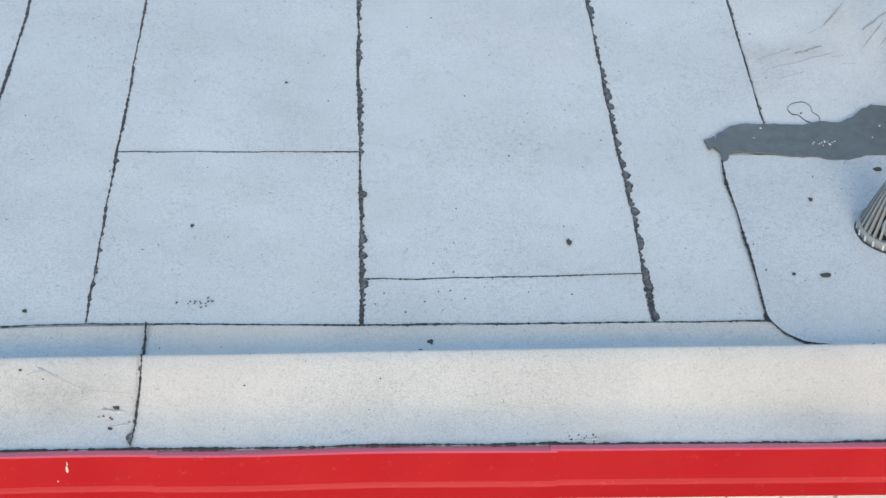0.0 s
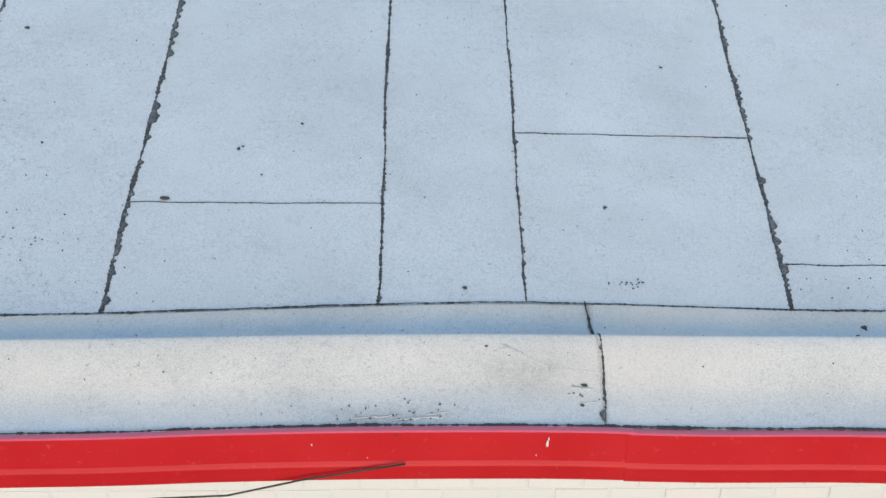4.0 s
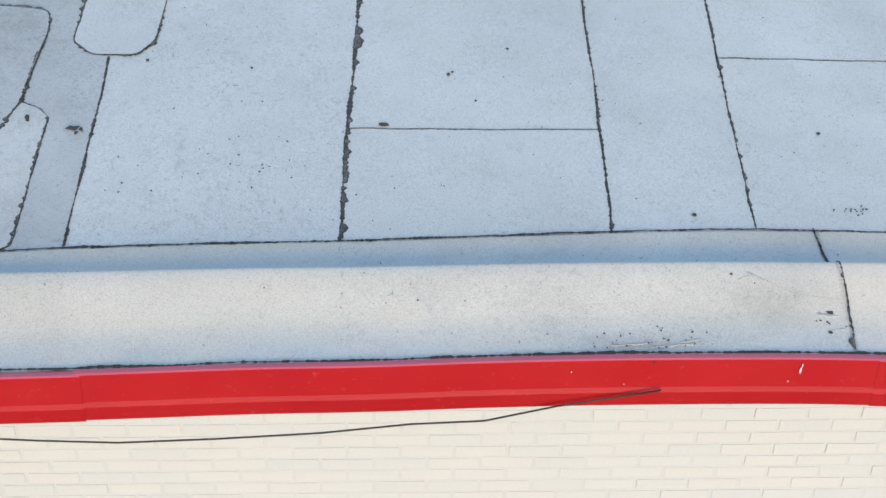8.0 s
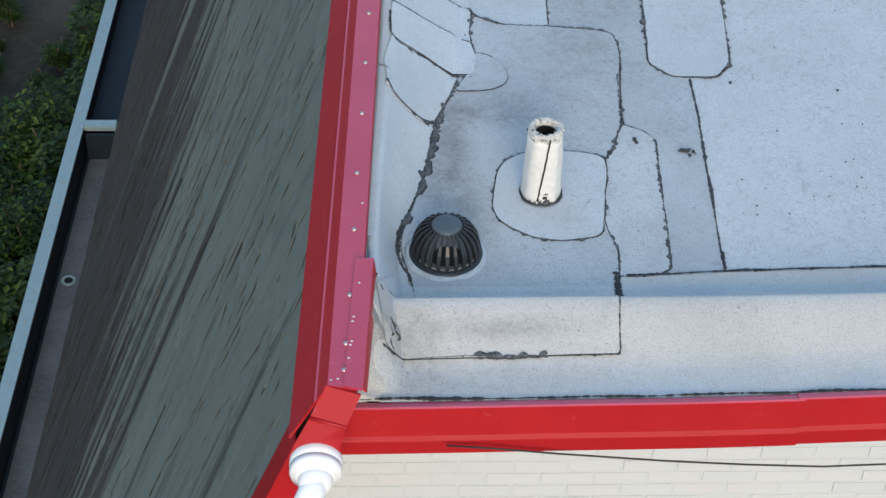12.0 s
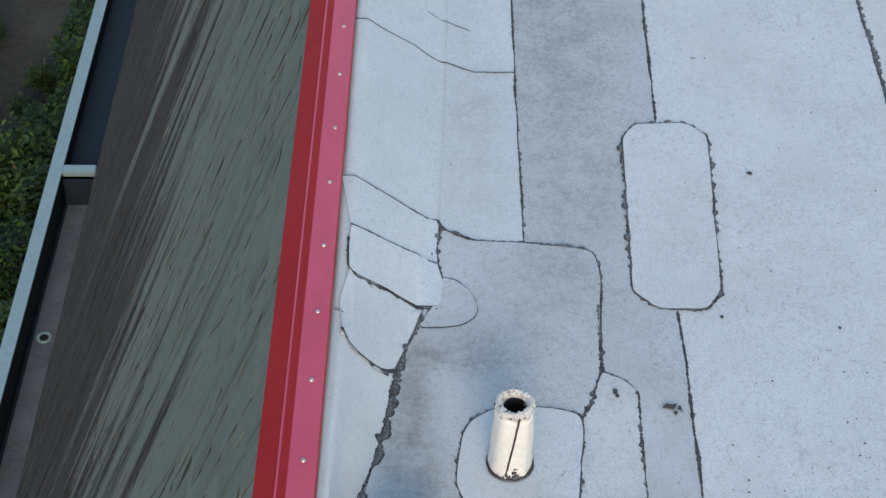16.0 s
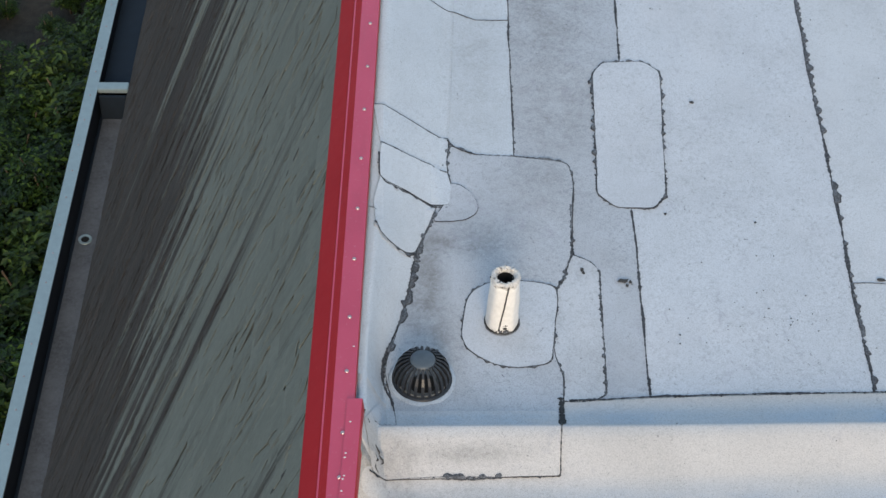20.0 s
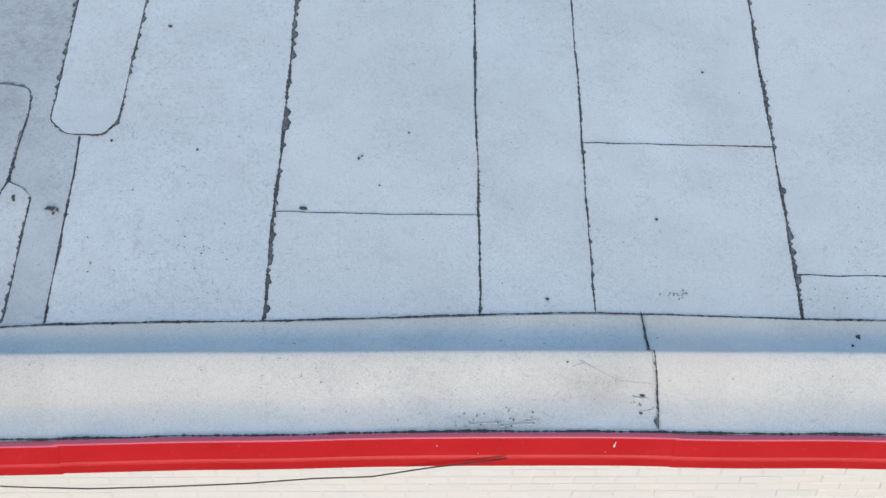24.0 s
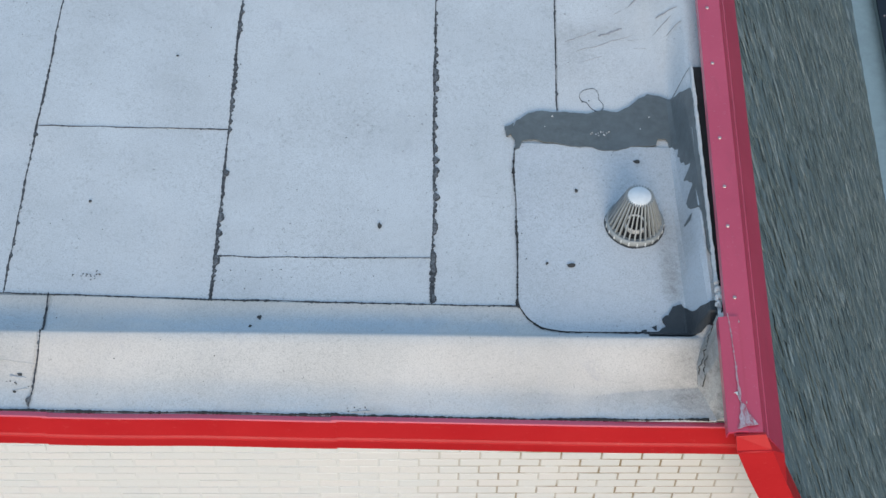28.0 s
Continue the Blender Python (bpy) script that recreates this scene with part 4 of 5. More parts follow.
def corner_upstand(side, y0, y1, m, label):
    """Crumpled felt that climbs from the kerb to the underside of the coping."""
    bm = bmesh.new()
    rows = []
    ny, nu = 46, 9
    for j in range(ny + 1):
        y = y0 + (y1 - y0) * j / ny
        xb, xt, zt = upstand_line(side, y)
        row = []
        for i in range(nu + 1):
            u = i / nu
            x = xb + (xt - xb) * u
            z0 = roof_z(xb, y) + fall(xb, y) + 0.014
            z = z0 + (zt - z0) * u ** 1.5 + (0.012 * n3(x * 40, y * 16, 6.2) + 0.006 * n3(x * 90, y * 50, 2.2)) * math.sin(math.pi * min(1.0, u * 1.2 + 0.05))
            row.append(bm.verts.new((x, y, z - (0.012 if i == 0 else 0.0))))
        rows.append(row)
    for a, b in zip(rows, rows[1:]):
        for i in range(nu):
            bm.faces.new((a[i], a[i + 1], b[i + 1], b[i]))
    foot = [bm.verts.new((v.co.x, v.co.y, -0.05)) for v in rows[0]]
    for i in range(nu):
        bm.faces.new((rows[0][i], foot[i], foot[i + 1], rows[0][i + 1]))
    bmesh.ops.recalc_face_normals(bm, faces=bm.faces[:])
    ob = part("felt_upstand", bm, m, roof, label, smooth=True)
    for k, line_u in enumerate((((0.8, 0.03), (0.5, 0.12), (0.45, 0.24), (0.2, 0.36), (0.03, 0.46)), ((0.55, 0.33), (0.35, 0.42), (0.4, 0.52), (0.12, 0.60)))):
        pts = []
        for (u0, v0), (u1, v1) in zip(line_u, line_u[1:]):
            for q in range(5):
                u, v = u0 + (u1 - u0) * q / 5, v0 + (v1 - v0) * q / 5
                y = y1 + (y0 - y1) * v
                xb, xt, zt = upstand_line(side, y)
                z0 = roof_z(xb, y) + fall(xb, y) + 0.014
                pts.append((xb + (xt - xb) * u + 0.016 * n3(v * 26, k, side) + 0.008 * n3(v * 90, k, side), y, z0 + (zt - z0) * u ** 1.5 + 0.004 + 0.003 * n3(v * 50, k)))
        part("open_crack", tube(pts, 0.0034 if side < 0 else 0.0024, 5), M_DEBRIS, ob, "black open crack in the fold")
    return ob


corner_upstand(-1, -0.632, -0.235, M_FOLD, "stained crumpled felt turned up into the corner")
corner_upstand(1, -0.632, -0.255, M_FOLD, "stained crumpled felt turned up into the corner")

# ---- metal edges ----
def profile_along_x(profile, x0, x1, n, yfun):
    bm = bmesh.new()
    cols = []
    for i in range(n + 1):
        x = x0 + (x1 - x0) * i / n
        cols.append([bm.verts.new((x, y + yfun(x), z + sag(x))) for y, z in profile])
    k = len(profile)
    for a, b in zip(cols, cols[1:]):
        for j in range(k):
            bm.faces.new((a[j], a[(j + 1) % k], b[(j + 1) % k], b[j]))
    bm.faces.new(cols[0][::-1])
    bm.faces.new(cols[-1])
    bmesh.ops.recalc_face_normals(bm, faces=bm.faces[:])
    return bm


edge = thing("roof_edge_trim", "bright red coated metal fascia along the front edge", "roof trim", at=(0, 0, 0))
EDGE = [(-0.636, 0.068), (-0.660, 0.074), (-0.665, 0.070), (-0.670, -0.048), (-0.677, -0.054), (-0.680, -0.062), (-0.674, -0.126), (-0.668, -0.128), (-0.663, -0.06), (-0.650, 0.056), (-0.636, 0.056)]
for x0, x1, lift in ((-2.30, -0.815, 0.003), (-0.815, 1.7, 0.0), (1.7, 2.9, 0.002), (2.9, 4.66, -0.001)):
    pr = [(y - lift, z - lift) for y, z in EDGE]
    part("fascia_length", profile_along_x(pr, x0, x1 + 0.02, max(3, int((x1 - x0) / 0.06)), lambda x: 0.002 * n3(x * 1.9, 7.7)), M_RED, edge, second=M_FLANGE)
    # the up-facing lip takes the sky-sheen colour
    for f in bpy.data.objects[edge.children[-1].name].data.polygons:
        f.material_index = 1 if f.normal.z > 0.7 and f.center.z > 0.0 else 0

COPE_L = [(-2.140, 0.212), (-2.145, 0.234), (-2.229, 0.238), (-2.260, 0.203), (-2.267, 0.202), (-2.274, 0.191), (-2.341, 0.108), (-2.335, 0.098), (-2.256, 0.193), (-2.225, 0.212), (-2.153, 0.212)]
COPE_R = [(4.573, 0.272), (4.578, 0.304), (4.683, 0.309), (4.711, 0.267), (4.714, 0.266), (4.721, 0.255), (4.803, 0.132), (4.795, 0.122), (4.701, 0.257), (4.675, 0.282), (4.585, 0.272)]
RIVETS_L = [-0.72, -0.61, -0.40, -0.095, 0.19, 0.515, 0.815, 1.13, 1.457, 1.76, 2.08, 2.386, 2.68, 2.99, 3.31, 3.62, 3.93]
RIVETS_R = [-0.728, -0.325, -0.2, 0.19, 0.417, 0.707, 1.181, 1.555, 2.0]
rivet_me = None
for name, sec, ys, rx, rz, y0 in (("left", COPE_L, RIVETS_L, -2.183, 0.238, -0.78), ("right", COPE_R, RIVETS_R, 4.622, 0.308, -0.87)):
    cope = thing("roof_coping", "red coated metal coping with a row of rivets", "roof trim", group="side copings")
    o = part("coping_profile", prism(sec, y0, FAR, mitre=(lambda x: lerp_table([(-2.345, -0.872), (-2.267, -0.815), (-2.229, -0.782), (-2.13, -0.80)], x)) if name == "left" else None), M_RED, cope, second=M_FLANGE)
    # up-facing faces take the sheen colour, the right coping all over for its shade
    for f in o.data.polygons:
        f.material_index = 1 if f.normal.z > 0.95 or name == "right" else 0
    for y in ys:
        if rivet_me is None:
            o = part("rivet", lathe([(0.0085, -0.002), (0.0085, 0.001), (0.006, 0.004), (0.0, 0.005)], 10), M_RIVET, cope)
            rivet_me = o.data
        else:
            o = shared("rivet", rivet_me, cope)
        o.location = (lx(rx, y) + 0.006 * n3(y * 7, 1), y, rz)
    if name == "left":
        bm = bmesh.new()
        q = [[bm.verts.new((x + dx + 0.062 * y, y, z)) for x, z in ((-2.108, 0.237), (-2.097, low))] for dx in (0.0, -0.006) for y, low in ((-0.235, 0.15), (-0.50, 0.175), (-0.79, 0.215))]
        for a, b in ((0, 1), (1, 2), (5, 4), (4, 3)):
            bm.faces.new((q[a][0], q[a][1], q[b][1], q[b][0]))
        for a, b in ((0, 3), (2, 5)):
            bm.faces.new((q[a][0], q[a][1], q[b][1], q[b][0]))
        for k in (0, 1):
            for a, b in ((0, 1), (1, 2)):
                bm.faces.new((q[a][k], q[b][k], q[b + 3][k], q[a + 3][k]))
        bmesh.ops.recalc_face_normals(bm, faces=bm.faces[:])
        part("overlap_drop", bm, M_RED, cope, "turned-down inner edge")
        part("end_closer", prism([(-2.178, 0.0), (-2.178, 0.226), (-2.184, 0.226), (-2.184, 0.0)], -0.80, -0.64, 0.06), M_RED, cope, "plate closing the end of the coping")
        part("overlap_piece", prism([(-2.112, 0.231), (-2.110, 0.2405), (-2.168, 0.2420), (-2.168, 0.2375), (-2.116, 0.231)], -0.79, -0.235, 0.06, mitre=lambda x: lerp_table([(-2.236, -0.772), (-2.11, -0.80)], x)), M_FLANGE, cope, "wider red end piece of the coping")
    else:
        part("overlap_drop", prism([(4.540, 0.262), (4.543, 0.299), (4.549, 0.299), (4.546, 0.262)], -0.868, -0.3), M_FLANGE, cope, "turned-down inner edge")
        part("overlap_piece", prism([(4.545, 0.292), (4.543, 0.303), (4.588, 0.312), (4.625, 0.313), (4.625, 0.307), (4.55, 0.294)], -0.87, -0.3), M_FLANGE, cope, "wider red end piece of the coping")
        bm = seam_bm([(4.569, -0.29), (4.575, -0.424), (4.571, -0.567), (4.568, -0.651), (4.573, -0.70)], 0.008, 0.004, 0.0, 44.0)
        for v in bm.verts:
            v.co.z = 0.314 + (0.004 if v.co.z > roof_z(v.co.x, v.co.y) + 0.003 else 0)
        part("silicone_bead", bm, M_GREYSMEAR, cope, "grey silicone smeared along the joint", second=M_GREYSMEAR)
        for k, web in enumerate((((4.568, -0.66), (4.582, -0.73), (4.603, -0.785), (4.638, -0.842), (4.60, -0.853), (4.545, -0.86), (4.560, -0.80), (4.564, -0.72)), ((4.548, -0.685), (4.562, -0.682), (4.574, -0.69), (4.56, -0.70)))):
            bm = bmesh.new()
            bm.faces.new([bm.verts.new((x, y, 0.3150)) for x, y in ragged(web, 0.006, 0.012, 200.0 + k)])
            r = bmesh.ops.extrude_face_region(bm, geom=bm.faces[:])
            bmesh.ops.translate(bm, verts=[v for v in r["geom"] if isinstance(v, bmesh.types.BMVert)], vec=(0, 0, 0.002))
            bmesh.ops.recalc_face_normals(bm, faces=bm.faces[:])
            part("silicone_smear", bm, M_WEB if k == 0 else M_LINT, cope, "thin silicone smeared over the corner")


def slope_frame(side):
    run = RUN_L if side < 0 else RUN_R
    d = Vector((side * run, 0, -1)).normalized()
    n = Vector((side * 1.0, 0, run)).normalized()
    return d, n


def verge(side):
    """Red trim on the front end of a slate slope: a folded cap at the corner, then a long face running down the slope."""
    d, n = slope_frame(side)
    ob = thing("verge_trim", "red coated metal verge running down the slate slope", "roof trim", group="slope verges")
    if side < 0:
        flange = [(-2.164, -0.818, 0.232), (-2.268, -0.782, 0.236)]
        fold = [(-2.208, -0.864, 0.146), (-2.314, -0.828, 0.150)]
    else:
        flange = [(4.535, -0.890, 0.308), (4.657, -0.882, 0.310)]
        fold = [(4.549, -0.915, 0.230), (4.692, -0.915, 0.240)]
    yf = fold[0][1]
    edge_out = Vector((slope_x(side, -0.8, 0.05), yf, 0.05)) + n * (0.004 if side < 0 else 0.03)
    edge_in = edge_out - n * 0.136
    down = 8.8
    bm = bmesh.new()
    f = [bm.verts.new(p) for p in flange]
    g = [bm.verts.new(p) for p in fold]
    h = [bm.verts.new(edge_in - d * 0.03), bm.verts.new(edge_out)]
    e = [bm.verts.new(edge_in + d * down), bm.verts.new(edge_out + d * down)]
    back = Vector((0, 0.012, -0.004))
    for a, b in ((f, g), (g, h), (h, e)):
        bm.faces.new((a[0], a[1], b[1], b[0]))
    r = bmesh.ops.extrude_face_region(bm, geom=bm.faces[:])
    bmesh.ops.translate(bm, verts=[v for v in r["geom"] if isinstance(v, bmesh.types.BMVert)], vec=back)
    bmesh.ops.recalc_face_normals(bm, faces=bm.faces[:])
    part("verge_face", bm, M_RED, ob)
    for nn, lab in ((edge_out, "outer"), (edge_in, "inner")):
        a, b = nn - d * (0.02 if lab == "outer" else -0.1), nn + d * down
        y1 = 0.13 if lab == "outer" else 0.05
        bm = bmesh.new()
        q = [bm.verts.new(p + Vector((0, dy, 0))) for p, dy in ((a, 0.006), (b, 0.006), (b, y1), (a, y1))]
        bm.faces.new(q)
        r = bmesh.ops.extrude_face_region(bm, geom=bm.faces[:])
        bmesh.ops.translate(bm, verts=[v for v in r["geom"] if isinstance(v, bmesh.types.BMVert)], vec=n * (0.004 if lab == "inner" else -0.004))
        bmesh.ops.recalc_face_normals(bm, faces=bm.faces[:])
        part("verge_return", bm, M_RED, ob)
    if side > 0:
        ey = -0.865
        c0, c1 = (4.713, 0.265), (4.803, 0.132)
        bm = bmesh.new()
        bm.faces.new([bm.verts.new(v) for v in ((lx(c0[0], ey), ey, c0[1] - 0.004), (lx(c1[0], ey), ey, c1[1]), tuple(edge_out + d * 0.16 - n * 0.01), tuple(edge_out), fold[1])])
        bmesh.ops.triangulate(bm, faces=bm.faces[:])
        r = bmesh.ops.extrude_face_region(bm, geom=bm.faces[:])
        bmesh.ops.translate(bm, verts=[v for v in r["geom"] if isinstance(v, bmesh.types.BMVert)], vec=-0.005 * n + Vector((0, 0.004, 0)))
        bmesh.ops.recalc_face_normals(bm, faces=bm.faces[:])
        part("corner_filler", bm, M_RED, ob, "folded red corner piece")
    part("fold_rib", tube([Vector(fold[0]) + Vector((0, -0.002, 0)), Vector(fold[1]) + Vector((0, -0.002, 0))], 0.006, 8), M_RED, ob, "raised fold", True)
    return ob


verge(-1)
verge(1)

# ---- gutters ----
def gutter(side):
    ob = thing("box_gutter", "blue-grey metal box gutter at the foot of the slate slope", "gutter", group="eaves gutters")
    x = slope_x(side, 0, GUT_Z)
    o = lambda v: x + side * v
    if side < 0:
        part("outer_rim", prism([(o(0.36), GUT_Z + 0.03), (o(0.50), GUT_Z + 0.03), (o(0.512), GUT_Z + 0.0), (o(0.512), GUT_Z - 0.4), (o(0.49), GUT_Z - 0.4), (o(0.49), GUT_Z), (o(0.36), GUT_Z)], 1.0, FAR), M_ZINC, ob, "pale blue-grey rim with small rivets")
        part("trough", prism([(o(0.36), GUT_Z + 0.02), (o(0.37), GUT_Z - 0.40), (o(-0.3), GUT_Z - 0.40), (o(-0.3), GUT_Z - 0.43), (o(0.42), GUT_Z - 0.43), (o(0.42), GUT_Z)], 1.0, FAR), M_GUTTER, ob, "dark trough")
        part("trough_floor", prism([(o(0.33), GUT_Z - 0.395), (o(-0.3), GUT_Z - 0.395), (o(-0.3), GUT_Z - 0.386), (o(0.33), GUT_Z - 0.386)], 1.0, 11.05), M_GUTTER2, ob, "dusty grey trough floor")
        part("deep_trough", prism([(o(0.355), GUT_Z + 0.01), (o(0.36), GUT_Z - 0.17), (o(-0.3), GUT_Z - 0.17), (o(-0.3), GUT_Z - 0.19), (o(0.356), GUT_Z - 0.19)], 11.2, FAR), M_GUTTER, ob, "dark blue lining of the next length")
        part("joint_bar", box(o(0.36) + 11.12 * LEAN, o(0.0) + 11.12 * LEAN, 11.06, 11.2, GUT_Z - 0.03, GUT_Z + 0.035, 0.01), M_ZINC, ob, "pale joint bar across the trough")
        part("end_plate", box(o(0.34) + 11.0 * LEAN, o(0.02) + 11.0 * LEAN, 11.0, 11.03, GUT_Z - 0.386, GUT_Z - 0.03), M_GUTTER, ob, "grey stop end below the joint")
        bm = lathe([(0.02, 0.0), (0.045, 0.004), (0.075, 0.01), (0.08, 0.0)], 20, (o(0.225) + 8.98 * LEAN, 8.98, GUT_Z - 0.3855))
        part("outlet", bm, M_ZINC, ob, "small round outlet")
        part("outlet_hole", lathe([(0.0, 0.0), (0.05, 0.0), (0.045, 0.004), (0.0, 0.005)], 16, (o(0.225) + 8.98 * LEAN, 8.98, GUT_Z - 0.384)), M_HOLE, ob)
    else:
        part("outer_rim", prism([(o(0.30), GUT_Z + 0.03), (o(0.42), GUT_Z + 0.03), (o(0.43), GUT_Z + 0.0), (o(0.43), GUT_Z - 0.3), (o(0.40), GUT_Z - 0.3), (o(0.40), GUT_Z), (o(0.30), GUT_Z)], 1.0, FAR), M_GUTTER, ob, "dark outer rim with small rivets")
        part("trough", prism([(o(0.30), GUT_Z + 0.02), (o(0.31), GUT_Z - 0.12), (o(-0.3), GUT_Z - 0.12), (o(-0.3), GUT_Z - 0.15), (o(0.36), GUT_Z - 0.15), (o(0.36), GUT_Z)], 1.0, FAR), M_ZINC, ob, "pale green-grey trough")
    first = None
    for y in np.arange(1.5, FAR, 0.43):
        o2 = part("gutter_rivet", lathe([(0.012, 0.0), (0.009, 0.006), (0.0, 0.008)], 8, (o(0.43 if side < 0 else 0.36) + y * LEAN, y, GUT_Z + 0.03)), M_RIVET, ob) if first is None else None
        if o2 is not None:
            first = o2.data
        else:
            o2 = shared("gutter_rivet", first, ob)
            o2.location = ((y - 1.5) * LEAN, y - 1.5, 0)
    return ob


gutter(-1)
gutter(1)

# ---- vent pipe ----
pipe = thing("vent_pipe", "short white-coated vent pipe with an open cracked top", "vent pipe", at=(-1.530, 0.384, -0.012))
part("pipe_wrap", lathe([(0.0, 0.0), (0.071, 0.0), (0.070, 0.02), (0.068, 0.05), (0.066, 0.15), (0.062, 0.24), (0.062, 0.268), (0.05, 0.269), (0.04, 0.26), (0.036, 0.2), (0.035, 0.1)], 48, wob=0.09), M_PIPE, pipe, "white coated felt wrapped round the pipe", True)
part("pipe_rim", lathe([(0.0, 0.262), (0.0, 0.262), (0.036, 0.262), (0.037, 0.276), (0.041, 0.288), (0.046, 0.293), (0.052, 0.295), (0.058, 0.292), (0.063, 0.284), (0.0635, 0.274), (0.0615, 0.262)][2:], 64, wob=0.16), M_RIM, pipe, "chipped crumbling rim")
part("pipe_bore", lathe([(0.0, 0.09), (0.0345, 0.09), (0.0345, 0.268), (0.036, 0.272)], 24), M_HOLE, pipe, "dark open bore")
crack = []
for i in range(17):
    h = 0.285 - 0.27 * i / 16
    a = -1.42 - 0.42 * (i / 16) + 0.03 * n3(i * 0.9, 2)
    r = 0.0655 if h > 0.2 else 0.0695
    crack.append((r * math.cos(a), r * math.sin(a), h))
part("wrap_seam", tube(crack, 0.0032, 6), M_BITUMEN, pipe, "black split down the wrap")
skirt = [(0.0725 * math.cos(a), 0.0725 * math.sin(a), 0.004 + 0.004 * n3(a * 4, 1)) for a in [math.tau * i / 48 for i in range(49)]]
part("tar_ring", tube(skirt, 0.0045, 6), M_BITUMEN, pipe, "black tar round the foot")
for k, (a, h, r) in enumerate(((-1.9, 0.012, 0.013), (-1.75, 0.022, 0.014), (-1.6, 0.014, 0.012), (-1.45, 0.03, 0.011), (-1.3, 0.018, 0.010), (-1.52, 0.044, 0.007), (-1.38, 0.046, 0.009), (-2.2, 0.012, 0.010), (-1.1, 0.012, 0.012))):
    part("tar_spot", lathe([(0.0, -r), (r * 0.7, -r * 0.6), (r, 0.0), (r * 0.6, r * 0.7), (0.0, r)], 9, (0.0625 * math.cos(a), 0.0625 * math.sin(a), h), 0.8), M_BITUMEN, pipe)
bm = bmesh.new()
prev = None
for i in range(61):
    a = -2.75 + 2.6 * i / 60
    h = 0.003 + 0.022 * max(0.0, 1 - ((a + 1.55) / 0.6) ** 2) * (0.5 + 0.9 * n3(a * 7, 3.3)) + 0.008 * n3(a * 25, 1.1)
    now = [bm.verts.new((r * math.cos(a), r * math.sin(a), z)) for r, z in ((0.079, -0.002), (0.074, 0.004), (0.0735, max(0.006, h)), (0.068, max(0.008, h + 0.002)))]
    if prev:
        for k in range(3):
            bm.faces.new((prev[k], now[k], now[k + 1], prev[k + 1]))
    prev = now
part("tar_smear", bm, M_SEAM, pipe, "black tar smeared up the foot")
rnd = random.Random(9)
for k in range(46):
    a, rr = rnd.random() * math.tau, rnd.uniform(0.041, 0.064)
    h = 0.291 - max(0.0, rr - 0.058) * 1.6
    r = rnd.uniform(0.002, 0.0075)
    part("chipped_flake", lathe([(0.0, -0.004), (r, -0.001), (r * 0.6, r * 0.5), (0.0, r * 0.6)], 6, (rr * math.cos(a), rr * math.sin(a), h), 0.9), M_BITUMEN if k % 6 == 0 else M_RIM, pipe)


# ---- roof outlets ----
def black_outlet():
    ob = thing("roof_drain", "black domed cast strainer over a roof outlet", "roof drain", at=(-1.878, 0.068, -0.016))
    part("base_ring", lathe([(0.10, 0.0), (0.138, 0.0), (0.134, 0.012), (0.12, 0.02), (0.10, 0.018)], 40), M_BLACKPLASTIC, ob, "", True)
    part("top_cap", lathe([(0.0, 0.157), (0.038, 0.155), (0.054, 0.148), (0.061, 0.136), (0.05, 0.132), (0.0, 0.138)], 32), M_CAP, ob, "solid cap, blue-grey with the sky's reflection in its colour", True)
    part("inner_bowl", lathe([(0.0, 0.004), (0.118, 0.004), (0.118, 0.03), (0.08, 0.018), (0.0, 0.012)], 24), M_BOWL, ob, "grey outlet bowl")
    part("outlet_flange", lathe([(0.12, 0.002), (0.132, 0.010), (0.144, 0.007), (0.151, -0.004)], 48, (0, 0, 0), 0.05), M_COLLAR, ob, "pale felt dressed round the outlet", True)
    part("outlet_mouth", lathe([(0.0, 0.010), (0.062, 0.010), (0.060, 0.0225), (0.0, 0.0235)], 24, (0.006, -0.045, 0.0), 0.12), M_HOLE, ob, "black disc for the shade in the open outlet")
    rib = None
    n = 24
    for k in range(n):
        a = math.tau * k / n
        if rib is None:
            bm = bmesh.new()
            prev = None
            for r, h in ((0.124, 0.012), (0.126, 0.05), (0.116, 0.09), (0.096, 0.122), (0.06, 0.146)):
                w = 0.0068 if h < 0.11 else 0.0048
                now = [bm.verts.new((r, -w, h)), bm.verts.new((r, w, h)), bm.verts.new((r - 0.016, w * 0.6, h - 0.005)), bm.verts.new((r - 0.016, -w * 0.6, h - 0.005))]
                if prev:
                    for i in range(4):
                        bm.faces.new((prev[i], prev[(i + 1) % 4], now[(i + 1) % 4], now[i]))
                prev = now
            bmesh.ops.recalc_face_normals(bm, faces=bm.faces[:])
            o = part("strainer_rib", bm, M_BLACKPLASTIC, ob)
            rib = o.data
        else:
            o = shared("strainer_rib", rib, ob)
        o.rotation_euler = (0, 0, a)
    return ob


